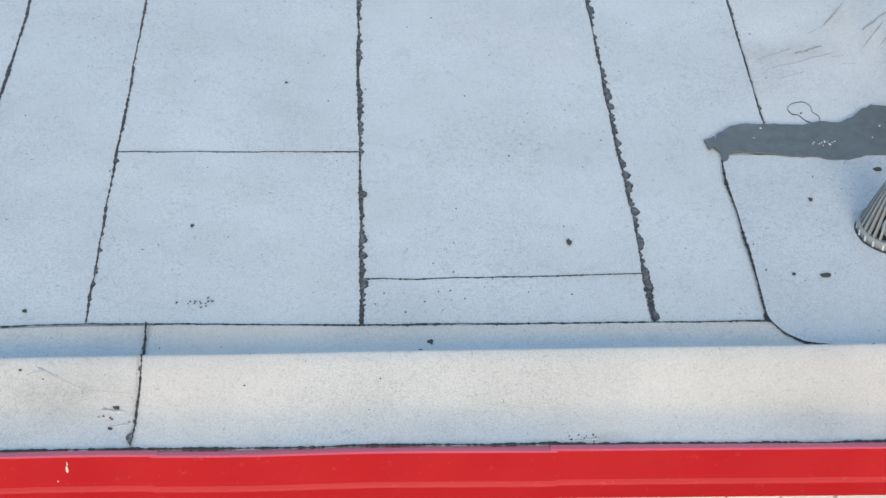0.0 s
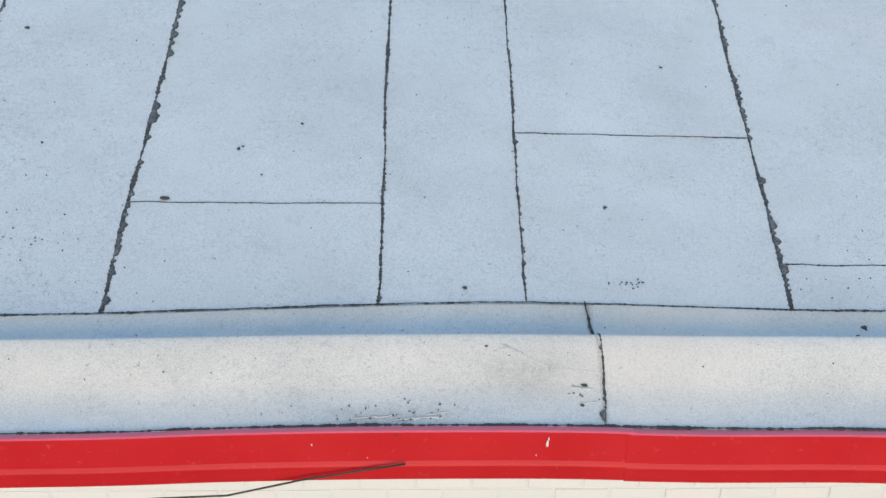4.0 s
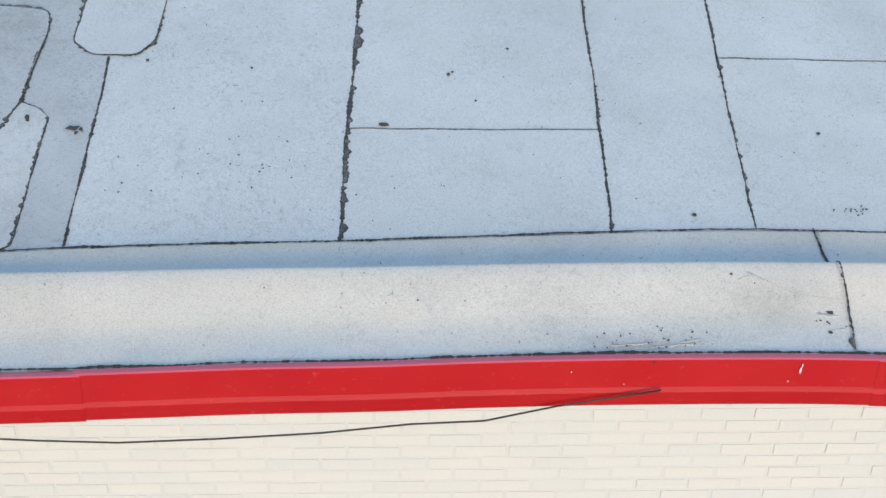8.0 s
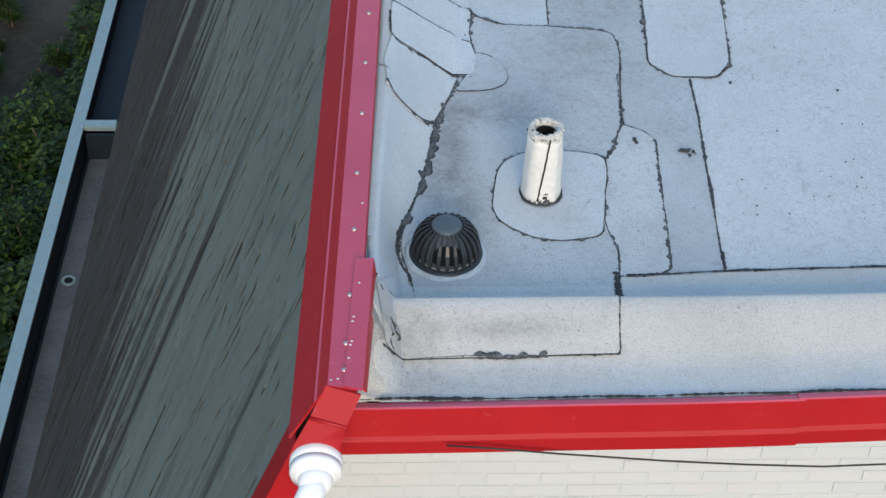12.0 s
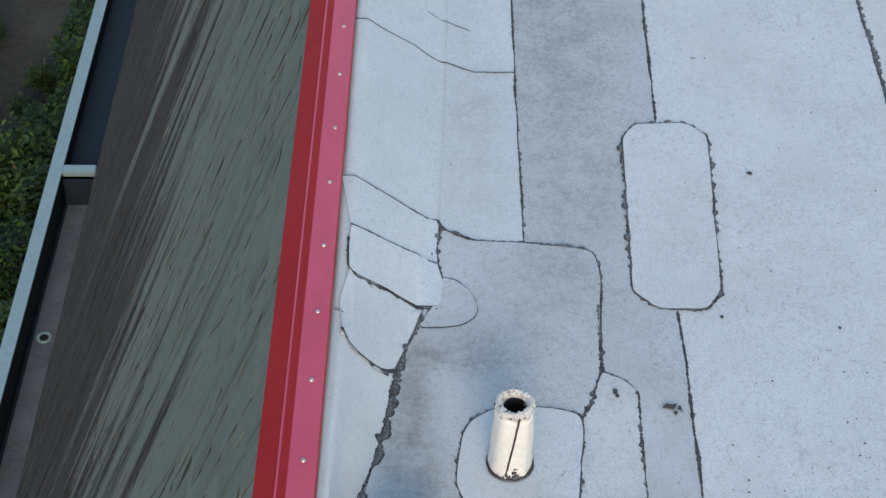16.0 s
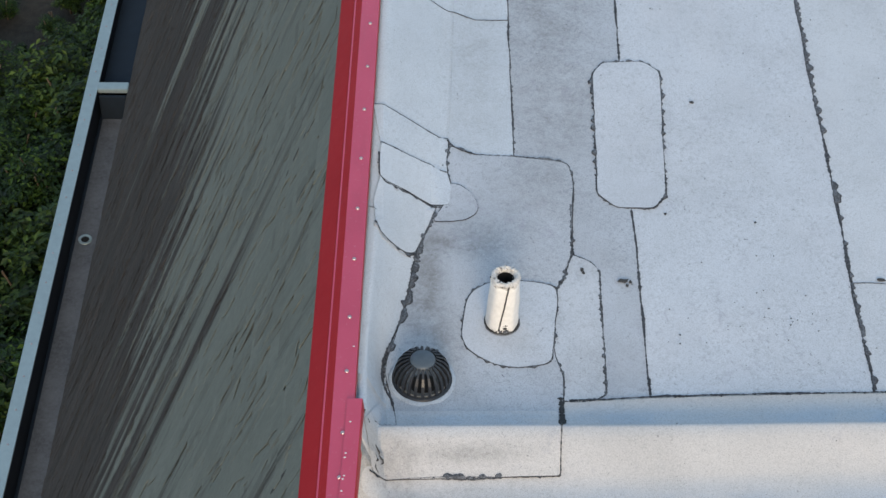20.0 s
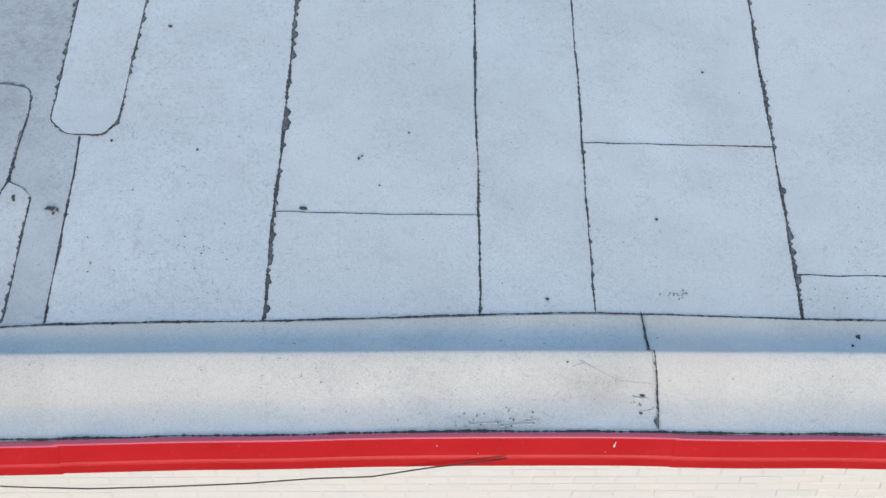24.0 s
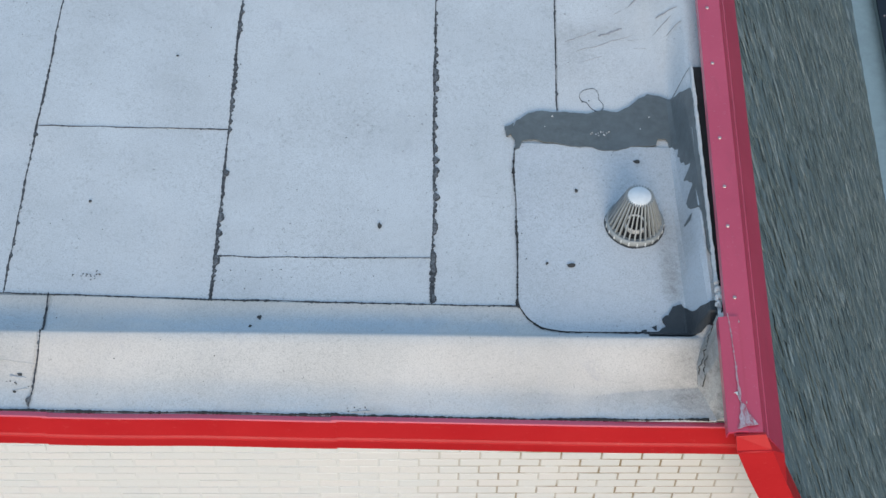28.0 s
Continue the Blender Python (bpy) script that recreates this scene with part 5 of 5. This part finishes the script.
def white_outlet():
    """A cone of upright slats with a flat cap."""
    ob = thing("roof_drain", "grey plastic conical strainer over a roof outlet", "roof drain", at=(4.272, 0.442, -0.003))
    part("base_ring", lathe([(0.118, 0.0), (0.145, 0.0), (0.146, 0.03), (0.138, 0.036), (0.13, 0.03), (0.118, 0.03)], 44), M_GREYPLASTIC, ob, "", True)
    part("top_cap", lathe([(0.0, 0.2085), (0.056, 0.2085), (0.060, 0.205), (0.060, 0.192), (0.0, 0.192)], 32), M_CAPWHITE, ob, "flat round pale cap", True)
    # dark ring puts contact shade and dirt round the foot
    part("dirty_joint", lathe([(0.144, 0.005), (0.148, 0.006), (0.152, 0.004), (0.153, 0.0)], 44, (0, 0, 0), 0.03), M_SMEAR, ob, "dark ring for the shade and dirt round the foot")
    # bowl coloured black for the shade between the slats
    part("inner_bowl", lathe([(0.0, 0.006), (0.118, 0.004), (0.118, 0.02), (0.0, 0.014)], 24), M_BITUMEN, ob)
    part("inner_cup", lathe([(0.046, 0.0), (0.046, 0.026), (0.051, 0.03), (0.056, 0.026), (0.057, 0.0)], 24, (0, -0.02, 0.01)), M_CAPWHITE, ob)
    part("cup_mouth", lathe([(0.0, 0.018), (0.0455, 0.018), (0.0455, 0.024), (0.0, 0.024)], 20, (0, -0.02, 0.01)), M_HOLE, ob)
    lug = None
    for k in range(22):
        if lug is None:
            o = part("foot_lug", box(0.1445, 0.1485, -0.003, 0.003, 0.002, 0.028), M_CAPWHITE, ob, "small pale lug")
            lug = o.data
        else:
            o = shared("foot_lug", lug, ob)
        o.rotation_euler = (0, 0, math.tau * (k + 0.5) / 22)
    slat = None
    n = 30
    for k in range(n):
        if slat is None:
            bm = bmesh.new()
            prev = None
            for r, h in ((0.137, 0.03), (0.112, 0.1), (0.076, 0.194), (0.073, 0.2055), (0.055, 0.2075)):
                w = 0.0036
                now = [bm.verts.new((r, -w, h)), bm.verts.new((r, w, h)), bm.verts.new((r - 0.014, w, h - 0.003)), bm.verts.new((r - 0.014, -w, h - 0.003))]
                if prev:
                    for i in range(4):
                        bm.faces.new((prev[i], prev[(i + 1) % 4], now[(i + 1) % 4], now[i]))
                prev = now
            bmesh.ops.recalc_face_normals(bm, faces=bm.faces[:])
            o = part("strainer_slat", bm, M_GREYPLASTIC, ob)
            slat = o.data
        else:
            o = shared("strainer_slat", slat, ob)
        o.rotation_euler = (0, 0, math.tau * k / n)
    return ob


black_outlet().scale = (0.93, 0.93, 0.90)
white_outlet().scale = (0.92, 0.92, 1.02)

# ---- camera dome on the verge ----
cctv = thing("security_camera", "white dome security camera fixed to the red verge", "camera", at=(-2.298, -0.866, 0.0))
cctv.rotation_euler = (radians(-86), radians(4), 0)
part("mount_plate", lathe([(0.0, 0.012), (0.076, 0.012), (0.079, 0.006), (0.079, -0.022), (0.076, -0.024), (0.0, -0.024)], 40), M_WHITE, cctv, "", True)
part("housing", lathe([(0.0, -0.0255), (0.0785, -0.0255), (0.0785, -0.044), (0.074, -0.054), (0.064, -0.058), (0.061, -0.064), (0.058, -0.068), (0.0, -0.068)], 40), M_WHITE, cctv, "white stepped ring", True)
part("ball", lathe([(0.0, -0.055), (0.052, -0.058), (0.053, -0.08), (0.046, -0.1), (0.03, -0.114), (0.0, -0.12)], 32), M_WHITE, cctv, "white swivel ball", True)
barrel = part("lens_barrel", lathe([(0.0, 0.02), (0.041, 0.02), (0.041, -0.06), (0.039, -0.066), (0.033, -0.066), (0.031, -0.058), (0.0, -0.058)], 28), M_WHITE, cctv, "white lens barrel", True)
barrel.location, barrel.rotation_euler = (0.0, -0.004, -0.085), (radians(34), radians(26), 0)
for k in range(3):
    a = math.tau * k / 3 + 0.5
    part("screw", lathe([(0.0, -0.0375), (0.003, -0.0375), (0.003, -0.035), (0.0, -0.035)], 8, (0.07 * math.cos(a), 0.07 * math.sin(a), 0)), M_RIVET, cctv)

# ---- cable ----
CABLE = [(-1.9, -0.705, -0.118), (-1.741, -0.705, -0.135), (-1.544, -0.70, -0.167), (-1.2, -0.70, -0.205), (-0.95, -0.70, -0.225), (-0.7, -0.70, -0.238), (-0.378, -0.7, -0.223), (-0.054, -0.7, -0.199), (0.233, -0.7, -0.160), (0.465, -0.7, -0.147), (0.693, -0.7, -0.08), (0.85, -0.7, -0.045), (1.017, -0.692, -0.018)]
tagged(part("cable", tube(CABLE, 0.0034, 6), M_CABLE, None, "", True), "thin black cable sagging under the red fascia", "cable")

# ---- shrubs ----
def leaf_mesh(n, rx, ry, h, size, seed):
    rng = np.random.RandomState(seed)
    u = rng.normal(size=(n, 3))
    u /= np.linalg.norm(u, axis=1)[:, None]
    lump = np.array([0.75 + 0.45 * n3(*(v * 2.0 + seed)) for v in u])
    c = u * (rng.rand(n, 1) ** 0.35) * lump[:, None] * np.array([rx, ry, h * 0.55]) + np.array([0, 0, h * 0.55])
    verts, faces = [], []
    for k in range(n):
        a = rng.rand() * math.tau
        d = np.array([math.cos(a), math.sin(a), rng.uniform(-0.5, 0.4)])
        d /= np.linalg.norm(d)
        s = np.cross(d, [0, 0, 1.0])
        s /= np.linalg.norm(s)
        s = s + np.array([0, 0, rng.uniform(-0.5, 0.5)])
        L = size * rng.uniform(0.6, 1.3)
        b = len(verts)
        verts += [tuple(c[k]), tuple(c[k] + d * L * 0.5 + s * L * 0.24), tuple(c[k] + d * L - np.array([0, 0, L * 0.15])), tuple(c[k] + d * L * 0.5 - s * L * 0.24)]
        faces += [(b, b + 1, b + 2), (b, b + 2, b + 3)]
    me = bpy.data.meshes.new("foliage")
    me.from_pydata(verts, [], faces)
    return me


bush_meshes = [leaf_mesh(3000, 0.75, 0.75, 1.5, (0.10, 0.13, 0.085, 0.12)[s], 3 + s) for s in range(4)]
for k, me in enumerate(bush_meshes):
    me.materials.append(M_LEAF if k % 2 == 0 else M_LEAF2)
rng = random.Random(4)
SPOTS = [(-6.3 - 0.4 * rng.random(), 4.6 + 0.45 * k, rng.uniform(0.75, 1.1)) for k in range(30)]
SPOTS += [(-7.0 - 1.6 * rng.random(), 4.0 + 0.42 * k, rng.uniform(0.8, 1.3)) for k in range(25)]
SPOTS += [(-6.7 - 2.4 * rng.random(), 12.6 + 0.16 * k, rng.uniform(0.15, 0.42)) for k in range(34)]
for k, (x, y, sc) in enumerate(SPOTS):
    x = lx(x, y)
    ob = thing("shrub", "dense green leafy shrub growing beside the wall", "shrub", group="shrubs", at=(x, y, GROUND_Z))
    o = shared("foliage", bush_meshes[k % 4], ob)
    o.scale, o.rotation_euler = (sc, sc, sc * rng.uniform(0.8, 1.15)), (0, 0, rng.random() * 6)
    for j in range(3):
        a = rng.random() * 6.3
        part("stem", tube([(0.05 * math.cos(a), 0.05 * math.sin(a), 0), (0.2 * sc * math.cos(a), 0.2 * sc * math.sin(a), 0.6 * sc), (0.4 * sc * math.cos(a + 0.4), 0.4 * sc * math.sin(a + 0.4), 1.25 * sc)], 0.012, 5), M_STEM, ob)

# ---- slates ----
def slate_field(side, y0, y1, name, m, near):
    """Courses of uneven slates on a slope; the stretch near the corner as single pieces, the rest in one mesh."""
    d, n = slope_frame(side)
    rng = random.Random(11 if side < 0 else 12)
    foot = GUT_Z + (0.02 if side < 0 else -0.1)
    slope = tagged(part("slate_slope", prism([(slope_x(side, 0, 0.05) - side * 0.03, 0.05), (slope_x(side, 0, foot) - side * 0.03, foot), (slope_x(side, 0, foot) - side * 0.1, foot), (slope_x(side, 0, 0.05) - side * 0.1, 0.05)], -0.74, FAR), M_UNDER),
                   "steep slope hung with weathered " + name, "roof", kind="structure")
    length = (0.05 - GUT_Z) / abs(d.z) - (0.12 if side < 0 else 0.0)
    course = 0.17
    verts, faces = [], []
    pieces, count = [], 0
    row = 0
    s = 0.05
    while s < length:
        y = y0 - rng.random() * 0.3
        while y < y1:
            w = rng.uniform(0.16, 0.36) if side < 0 else rng.uniform(0.10, 0.24)
            a0, a1 = max(y, y0), min(y + w - 0.006, y1)
            y += w
            if a1 - a0 < 0.05:
                continue
            top = s - 0.05
            bot = s + course + rng.uniform(-0.018, 0.022)
            th = rng.uniform(0.003, 0.006) if side < 0 else rng.uniform(0.002, 0.004)
            tilt = rng.uniform(0.006, 0.014) if side < 0 else rng.uniform(0.003, 0.012)
            skew = rng.uniform(-0.012, 0.012)
            q = []
            for (yy, ss, up) in ((a0, top, 0.0), (a1, top, 0.0), (a1, bot + skew, tilt), (a0, bot - skew, tilt)):
                base = Vector((slope_x(side, yy, 0.05), yy, 0.05)) + d * ss
                q.append((base - n * 0.011 + n * up, base - n * 0.011 + n * (up + th)))
            if near(a0, s) and count < 300:
                bmv = [v for pair in q for v in pair]
                pieces.append(bmv)
                count += 1
            else:
                b = len(verts)
                verts += [tuple(v) for pair in q for v in pair]
                faces += [(b + 1, b + 3, b + 5, b + 7), (b + 4, b + 6, b + 7, b + 5), (b, b + 1, b + 7, b + 6), (b + 2, b + 4, b + 5, b + 3)]
        s += course
        row += 1
    me = bpy.data.meshes.new("slates")
    me.from_pydata(verts, [], faces)
    me.materials.append(m)
    bm = bmesh.new()
    bm.from_mesh(me)
    bmesh.ops.recalc_face_normals(bm, faces=bm.faces[:])
    bm.to_mesh(me)
    bm.free()
    ob = new("slates", me)
    ob.parent = slope
    tagged(ob, "weathered " + name, kind="stuff")
    for vs in pieces:
        me = bpy.data.meshes.new("slate")
        me.from_pydata([tuple(v) for v in vs], [], [(1, 3, 5, 7), (4, 6, 7, 5), (0, 1, 7, 6), (2, 4, 5, 3), (0, 6, 4, 2)])
        me.materials.append(m)
        o = new("slate", me)
        o.parent = slope


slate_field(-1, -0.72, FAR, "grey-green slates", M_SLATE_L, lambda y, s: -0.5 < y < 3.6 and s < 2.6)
slate_field(1, -0.72, FAR, "blue-grey slates", M_SLATE_R, lambda y, s: -0.72 < y < 2.6 and s < 3.0)


def flake_field(side, count, y_far, width, length, m, seed, drift):
    """Thin split flakes lying down the fall of a slope, lifted a little at their lower ends."""
    d, n = slope_frame(side)
    rng = np.random.RandomState(seed)
    slope = [o for o in bpy.data.objects if o.name.startswith("slate_slope")][0 if side < 0 else 1]
    fall = (0.05 - GUT_Z) / abs(d.z) - (0.05 if side < 0 else 0.0)
    L = length[0] + (length[1] - length[0]) * rng.rand(count) ** 2
    W = width[0] + (width[1] - width[0]) * rng.rand(count) ** 2
    S = 0.02 + rng.rand(count) * (fall - 0.02 - L)
    Y = -0.71 + W + rng.rand(count) ** 1.3 * (y_far + 0.7)
    skew = rng.normal(drift, 0.06 if side < 0 else 0.22, count)
    lift = rng.uniform(0.002, 0.008, count) * (0.3 if side < 0 else 0.45)
    shape = ((0.15, 0.0), (-0.45, 0.12), (-0.5, 0.7), (-0.1, 1.0), (0.4, 0.93), (0.5, 0.3))
    top = np.array((slope_x(side, 0, 0.05), 0, 0.05))
    dv, nv, yv = np.array(d), np.array(n), np.array((LEAN, 1.0, 0.0))
    verts = np.zeros((count, 12, 3))
    for k, (u, v) in enumerate(shape):
        uu = (u + rng.uniform(-0.12, 0.12, count)) * W
        vv = np.clip(v + rng.uniform(-0.08, 0.08, count), 0, 1.05) * L
        up = 0.003 + lift * v
        p = top + dv * (S + vv)[:, None] + yv * (Y + uu + skew * vv)[:, None]
        verts[:, k] = p + nv * up[:, None]
        verts[:, k + 6] = p + nv * (up - 0.0016)[:, None]
    one = [(0, 1, 2, 3, 4, 5)] + [(k, k + 6, (k + 1) % 6 + 6, (k + 1) % 6) for k in range(6)]
    faces = [tuple(b * 12 + i for i in f) for b in range(count) for f in one]
    me = bpy.data.meshes.new("slate_flakes")
    me.from_pydata(verts.reshape(-1, 3).tolist(), [], faces)
    me.materials.append(m)
    ob = new("slate_flakes", me)
    ob.parent = slope
    tagged(ob, "ragged split slate flakes" if m is not M_UNDER else "dark flakes for the shade in open slits between slates", kind="stuff")


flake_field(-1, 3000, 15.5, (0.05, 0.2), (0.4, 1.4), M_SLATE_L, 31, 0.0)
# dark flakes laid on top stand for the shade in open slits
flake_field(-1, 110, 14.0, (0.008, 0.026), (0.08, 0.35), M_UNDER, 33, 0.0)
flake_field(1, 13000, 9.0, (0.014, 0.07), (0.06, 0.34), M_SLATE_R, 32, -0.5)

# ---- front brick wall ----
WALL_Y, BP, BH = 0.11, 0.212, 0.0707
wall = tagged(part("wall_front", prism([(-2.2, -0.1), (4.6, -0.1), (slope_x(1, 0, -8.0) - 0.15, -8.0), (7.9, GROUND_Z), (-5.2, GROUND_Z), (slope_x(-1, 0, -8.0) + 0.15, -8.0)], WALL_Y + 0.0038, WALL_Y + 0.13, 0.0), M_MORTAR), "cream brick wall under the front eave", "wall", kind="structure")
brick_me = None
verts, faces = [], []
rng = random.Random(5)
count = 0
for row in range(0, 44):
    z = -1.065 + 12 * BH - row * BH - BH + 0.005
    off = (row % 2) * BP / 2
    x = 0.858 + 0.005 - 25 * BP + off
    while x < 6.6:
        inside = slope_x(-1, 0, z) + 0.1 < x and x + BP < slope_x(1, 0, z) - 0.1
        if inside:
            dy = rng.uniform(-0.002, 0.002)
            if 2.6 < x < 5.2 and -2.4 < z < -0.9 and count < 300:
                if brick_me is None:
                    bm = box(0, BP - 0.010, 0.0, 0.03, 0, BH - 0.010)
                    bmesh.ops.bevel(bm, geom=[e for e in bm.edges if all(v.co.y < 0.001 for v in e.verts)], offset=0.003, segments=1, affect="EDGES")
                    o = part("brick", bm, M_BRICK, wall)
                    brick_me = o.data
                else:
                    o = shared("brick", brick_me, wall)
                o.location = (x, WALL_Y + dy, z)
                count += 1
            else:
                b = len(verts)
                X, Z, y0, y1 = x + BP - 0.010, z + BH - 0.010, WALL_Y + dy, WALL_Y + 0.02
                verts += [(x, y1, z), (X, y1, z), (X, y1, Z), (x, y1, Z), (x + 0.003, y0, z + 0.003), (X - 0.003, y0, z + 0.003), (X - 0.003, y0, Z - 0.003), (x + 0.003, y0, Z - 0.003)]
                faces += [(b + 4, b + 5, b + 6, b + 7), (b, b + 1, b + 5, b + 4), (b + 1, b + 2, b + 6, b + 5), (b + 2, b + 3, b + 7, b + 6), (b + 3, b, b + 4, b + 7)]
        x += BP
me = bpy.data.meshes.new("bricks")
me.from_pydata(verts, [], faces)
me.materials.append(M_BRICK)
ob = new("bricks", me)
ob.parent = wall
tagged(ob, "cream bricks", kind="stuff")

# ---- scraps and marks lying on the roof ----
def scrap(x, y, r, seed, long=1.0):
    bm = bmesh.new()
    n = 9
    base = 0.0155 if x > 3.72 and -0.16 < y < 0.9 else 0.0075      # the outlet patch lies thicker
    top = []
    for k in range(n):
        a = math.tau * k / n
        q = r * (0.75 + 0.5 * n3(math.cos(a) * 1.6 + seed, math.sin(a) * 1.6, seed))
        top.append(bm.verts.new(drape(x + q * math.cos(a) * long, y + q * math.sin(a), base + 0.002 * n3(a, seed))))
    bm.faces.new(top)
    r2 = bmesh.ops.extrude_face_region(bm, geom=bm.faces[:])
    bmesh.ops.translate(bm, verts=[v for v in r2["geom"] if isinstance(v, bmesh.types.BMVert)], vec=(0, 0, 0.003))
    bmesh.ops.recalc_face_normals(bm, faces=bm.faces[:])
    return bm


SCRAPS = [(1.757, 0.555, 0.009, 1), (3.091, 0.422, 0.022, 0.6), (2.569, -0.104, 0.016, 1), (2.531, -0.16, 0.009, 1), (0.404, 0.915, 0.010, 1), (0.159, 0.612, 0.012, 2), (-0.347, 0.965, 0.008, 1),
          (4.014, 0.63, 0.014, 0.7), (4.315, 0.812, 0.016, 1.4), (3.964, 0.19, 0.014, 2), (3.854, 0.199, 0.010, 0.8), (-0.532, 1.783, 0.011, 1.3), (-0.668, 1.831, 0.008, 1), (-1.163, 0.672, 0.015, 0.8), (-0.985, 0.606, 0.015, 2.0),
          (1.229, 0.103, 0.010, 1), (0.638, 1.077, 0.007, 1), (2.081, 1.493, 0.006, 1.5), (0.42, 0.93, 0.006, 1), (0.5, 0.75, 0.006, 1), (-0.75, 1.02, 0.009, 1), (1.583, -0.454, 0.009, 1.6), (1.57, -0.537, 0.006, 1.6), (-1.82, 0.2, 0.01, 1.5)]
SCRAPS += [(-0.972, 0.578, 0.010, 1.0), (-0.955, 0.598, 0.011, 0.8), (-1.158, 0.655, 0.012, 0.7)]
for i, (x, y, r, long) in enumerate(SCRAPS):
    tagged(part("roof_debris", scrap(x, y, r, i * 1.7 + 0.3, long), M_DEBRIS), "small dark scrap of debris lying on the felt", "debris", group="roof scraps")
rng = random.Random(21)
bm_all = bmesh.new()
for i in range(260):
    x, y = rng.uniform(-1.0, 4.4), rng.uniform(-0.55, 3.2)
    b = scrap(x, y, rng.uniform(0.0012, 0.0032), i * 0.7, rng.uniform(0.7, 1.6))
    me = bpy.data.meshes.new("bit")
    b.to_mesh(me)
    b.free()
    bm_all.from_mesh(me)
    bpy.data.meshes.remove(me)
for cx, cy, sp, n in ((1.8, 0.13, 0.04, 16), (0.97, -0.585, 0.12, 40), (1.33, -0.33, 0.06, 4), (1.58, -0.5, 0.03, 5), (3.0, -0.6, 0.04, 14), (-0.3, 0.35, 0.25, 30), (2.55, 0.15, 0.2, 14)):
    for i in range(n):
        b = scrap(cx + rng.gauss(0, sp), cy + rng.gauss(0, sp * 0.35), rng.uniform(0.0012, 0.0034), i * 0.9 + cx, rng.uniform(0.7, 2.0))
        me = bpy.data.meshes.new("bit")
        b.to_mesh(me)
        b.free()
        bm_all.from_mesh(me)
        bpy.data.meshes.remove(me)
tagged(part("roof_grit", bm_all, M_DEBRIS), "scattered dark grit on the felt", "grit", kind="stuff")
for i, (x, y, dx, dy) in enumerate(((1.30, -0.33, 0.05, 0.02), (1.33, -0.30, 0.06, -0.03), (1.54, -0.46, 0.07, -0.01), (1.56, -0.53, 0.06, 0.01), (0.86, -0.59, 0.12, 0.008), (0.98, -0.60, 0.14, 0.01), (1.08, -0.58, 0.07, 0.012), (2.98, -0.61, 0.08, 0.005))):
    seam([(x + dx * k / 6, y + dy * k / 6 + 0.004 * n3(k * 0.9, i + 5)) for k in range(7)], 0.008 + 0.004 * (i % 3), kerb_l if x < 1.6 else kerb_r, 0.008, 90.0 + i, m=M_SMUDGE, base=0.0075 if x < 1.6 else 0.0095)
seam([(1.335, -0.31), (1.40, -0.34), (1.48, -0.385), (1.55, -0.395), (1.655, -0.41)], 0.003, kerb_l, 0.0, 61.0, m=M_SMUDGE, base=0.007)
ring = rounded([(4.112, 1.294), (4.147, 1.299), (4.166, 1.261), (4.159, 1.223), (4.184, 1.197), (4.181, 1.159), (4.153, 1.14), (4.118, 1.159), (4.102, 1.204), (4.074, 1.211), (4.066, 1.249), (4.084, 1.279)], 0.03)
seam(ring, 0.0035, by_left["h"], 0.0, 62.0, closed=True, base=0.004)

# pale specks stuck to the sealant
rng = random.Random(77)
for i in range(18):
    x, y = (rng.gauss(4.14, 0.018), rng.gauss(0.985, 0.014)) if i < 12 else (rng.uniform(3.85, 4.5), rng.uniform(0.97, 1.1))
    b = scrap(x, y, rng.uniform(0.0015, 0.004), i * 1.3, rng.uniform(0.6, 1.8))
    for v in b.verts:
        v.co.z += 0.0095
    part("pale_speck", b, M_LINT, mastic)

# paint chips on the red metal
def chip(parent, x, y, z, sx, sz, flat):
    bm = lathe([(0.0, -0.0008), (1.0, -0.0008), (0.9, 0.0008), (0.0, 0.001)], 8, (0, 0, 0), 0.3)
    for v in bm.verts:
        p = v.co.copy()
        v.co = Vector((x + p.x * sx, y + p.y * sz, z + p.z)) if flat else Vector((x + p.x * sx, y - p.z, z + p.y * sz))
    return part("paint_chip", bm, M_LINT, parent, "pale paint chip")


for x, z, sx, sz in ((1.452, 0.03, 0.004, 0.016), (1.455, 0.052, 0.002, 0.009), (1.42, -0.02, 0.002, 0.004), (0.73, 0.03, 0.0025, 0.004), (0.9, -0.03, 0.002, 0.002)):
    chip(edge, x, -0.6735, z + sag(x), sx, sz, False)
cope_l = [o for o in bpy.data.objects if o.name.startswith("roof_coping")][0]
for x, y in ((-2.165, -0.50), (-2.168, -0.52), (-2.166, -0.605), (-2.17, -0.62), (-2.172, -0.675), (-2.155, -0.35), (-2.16, 0.03), (-2.20, -0.755), (-2.22, -0.76)):
    chip(cope_l, x + LEAN * y, y, 0.2375 if x < -2.18 else 0.2425, 0.0045, 0.003, True)
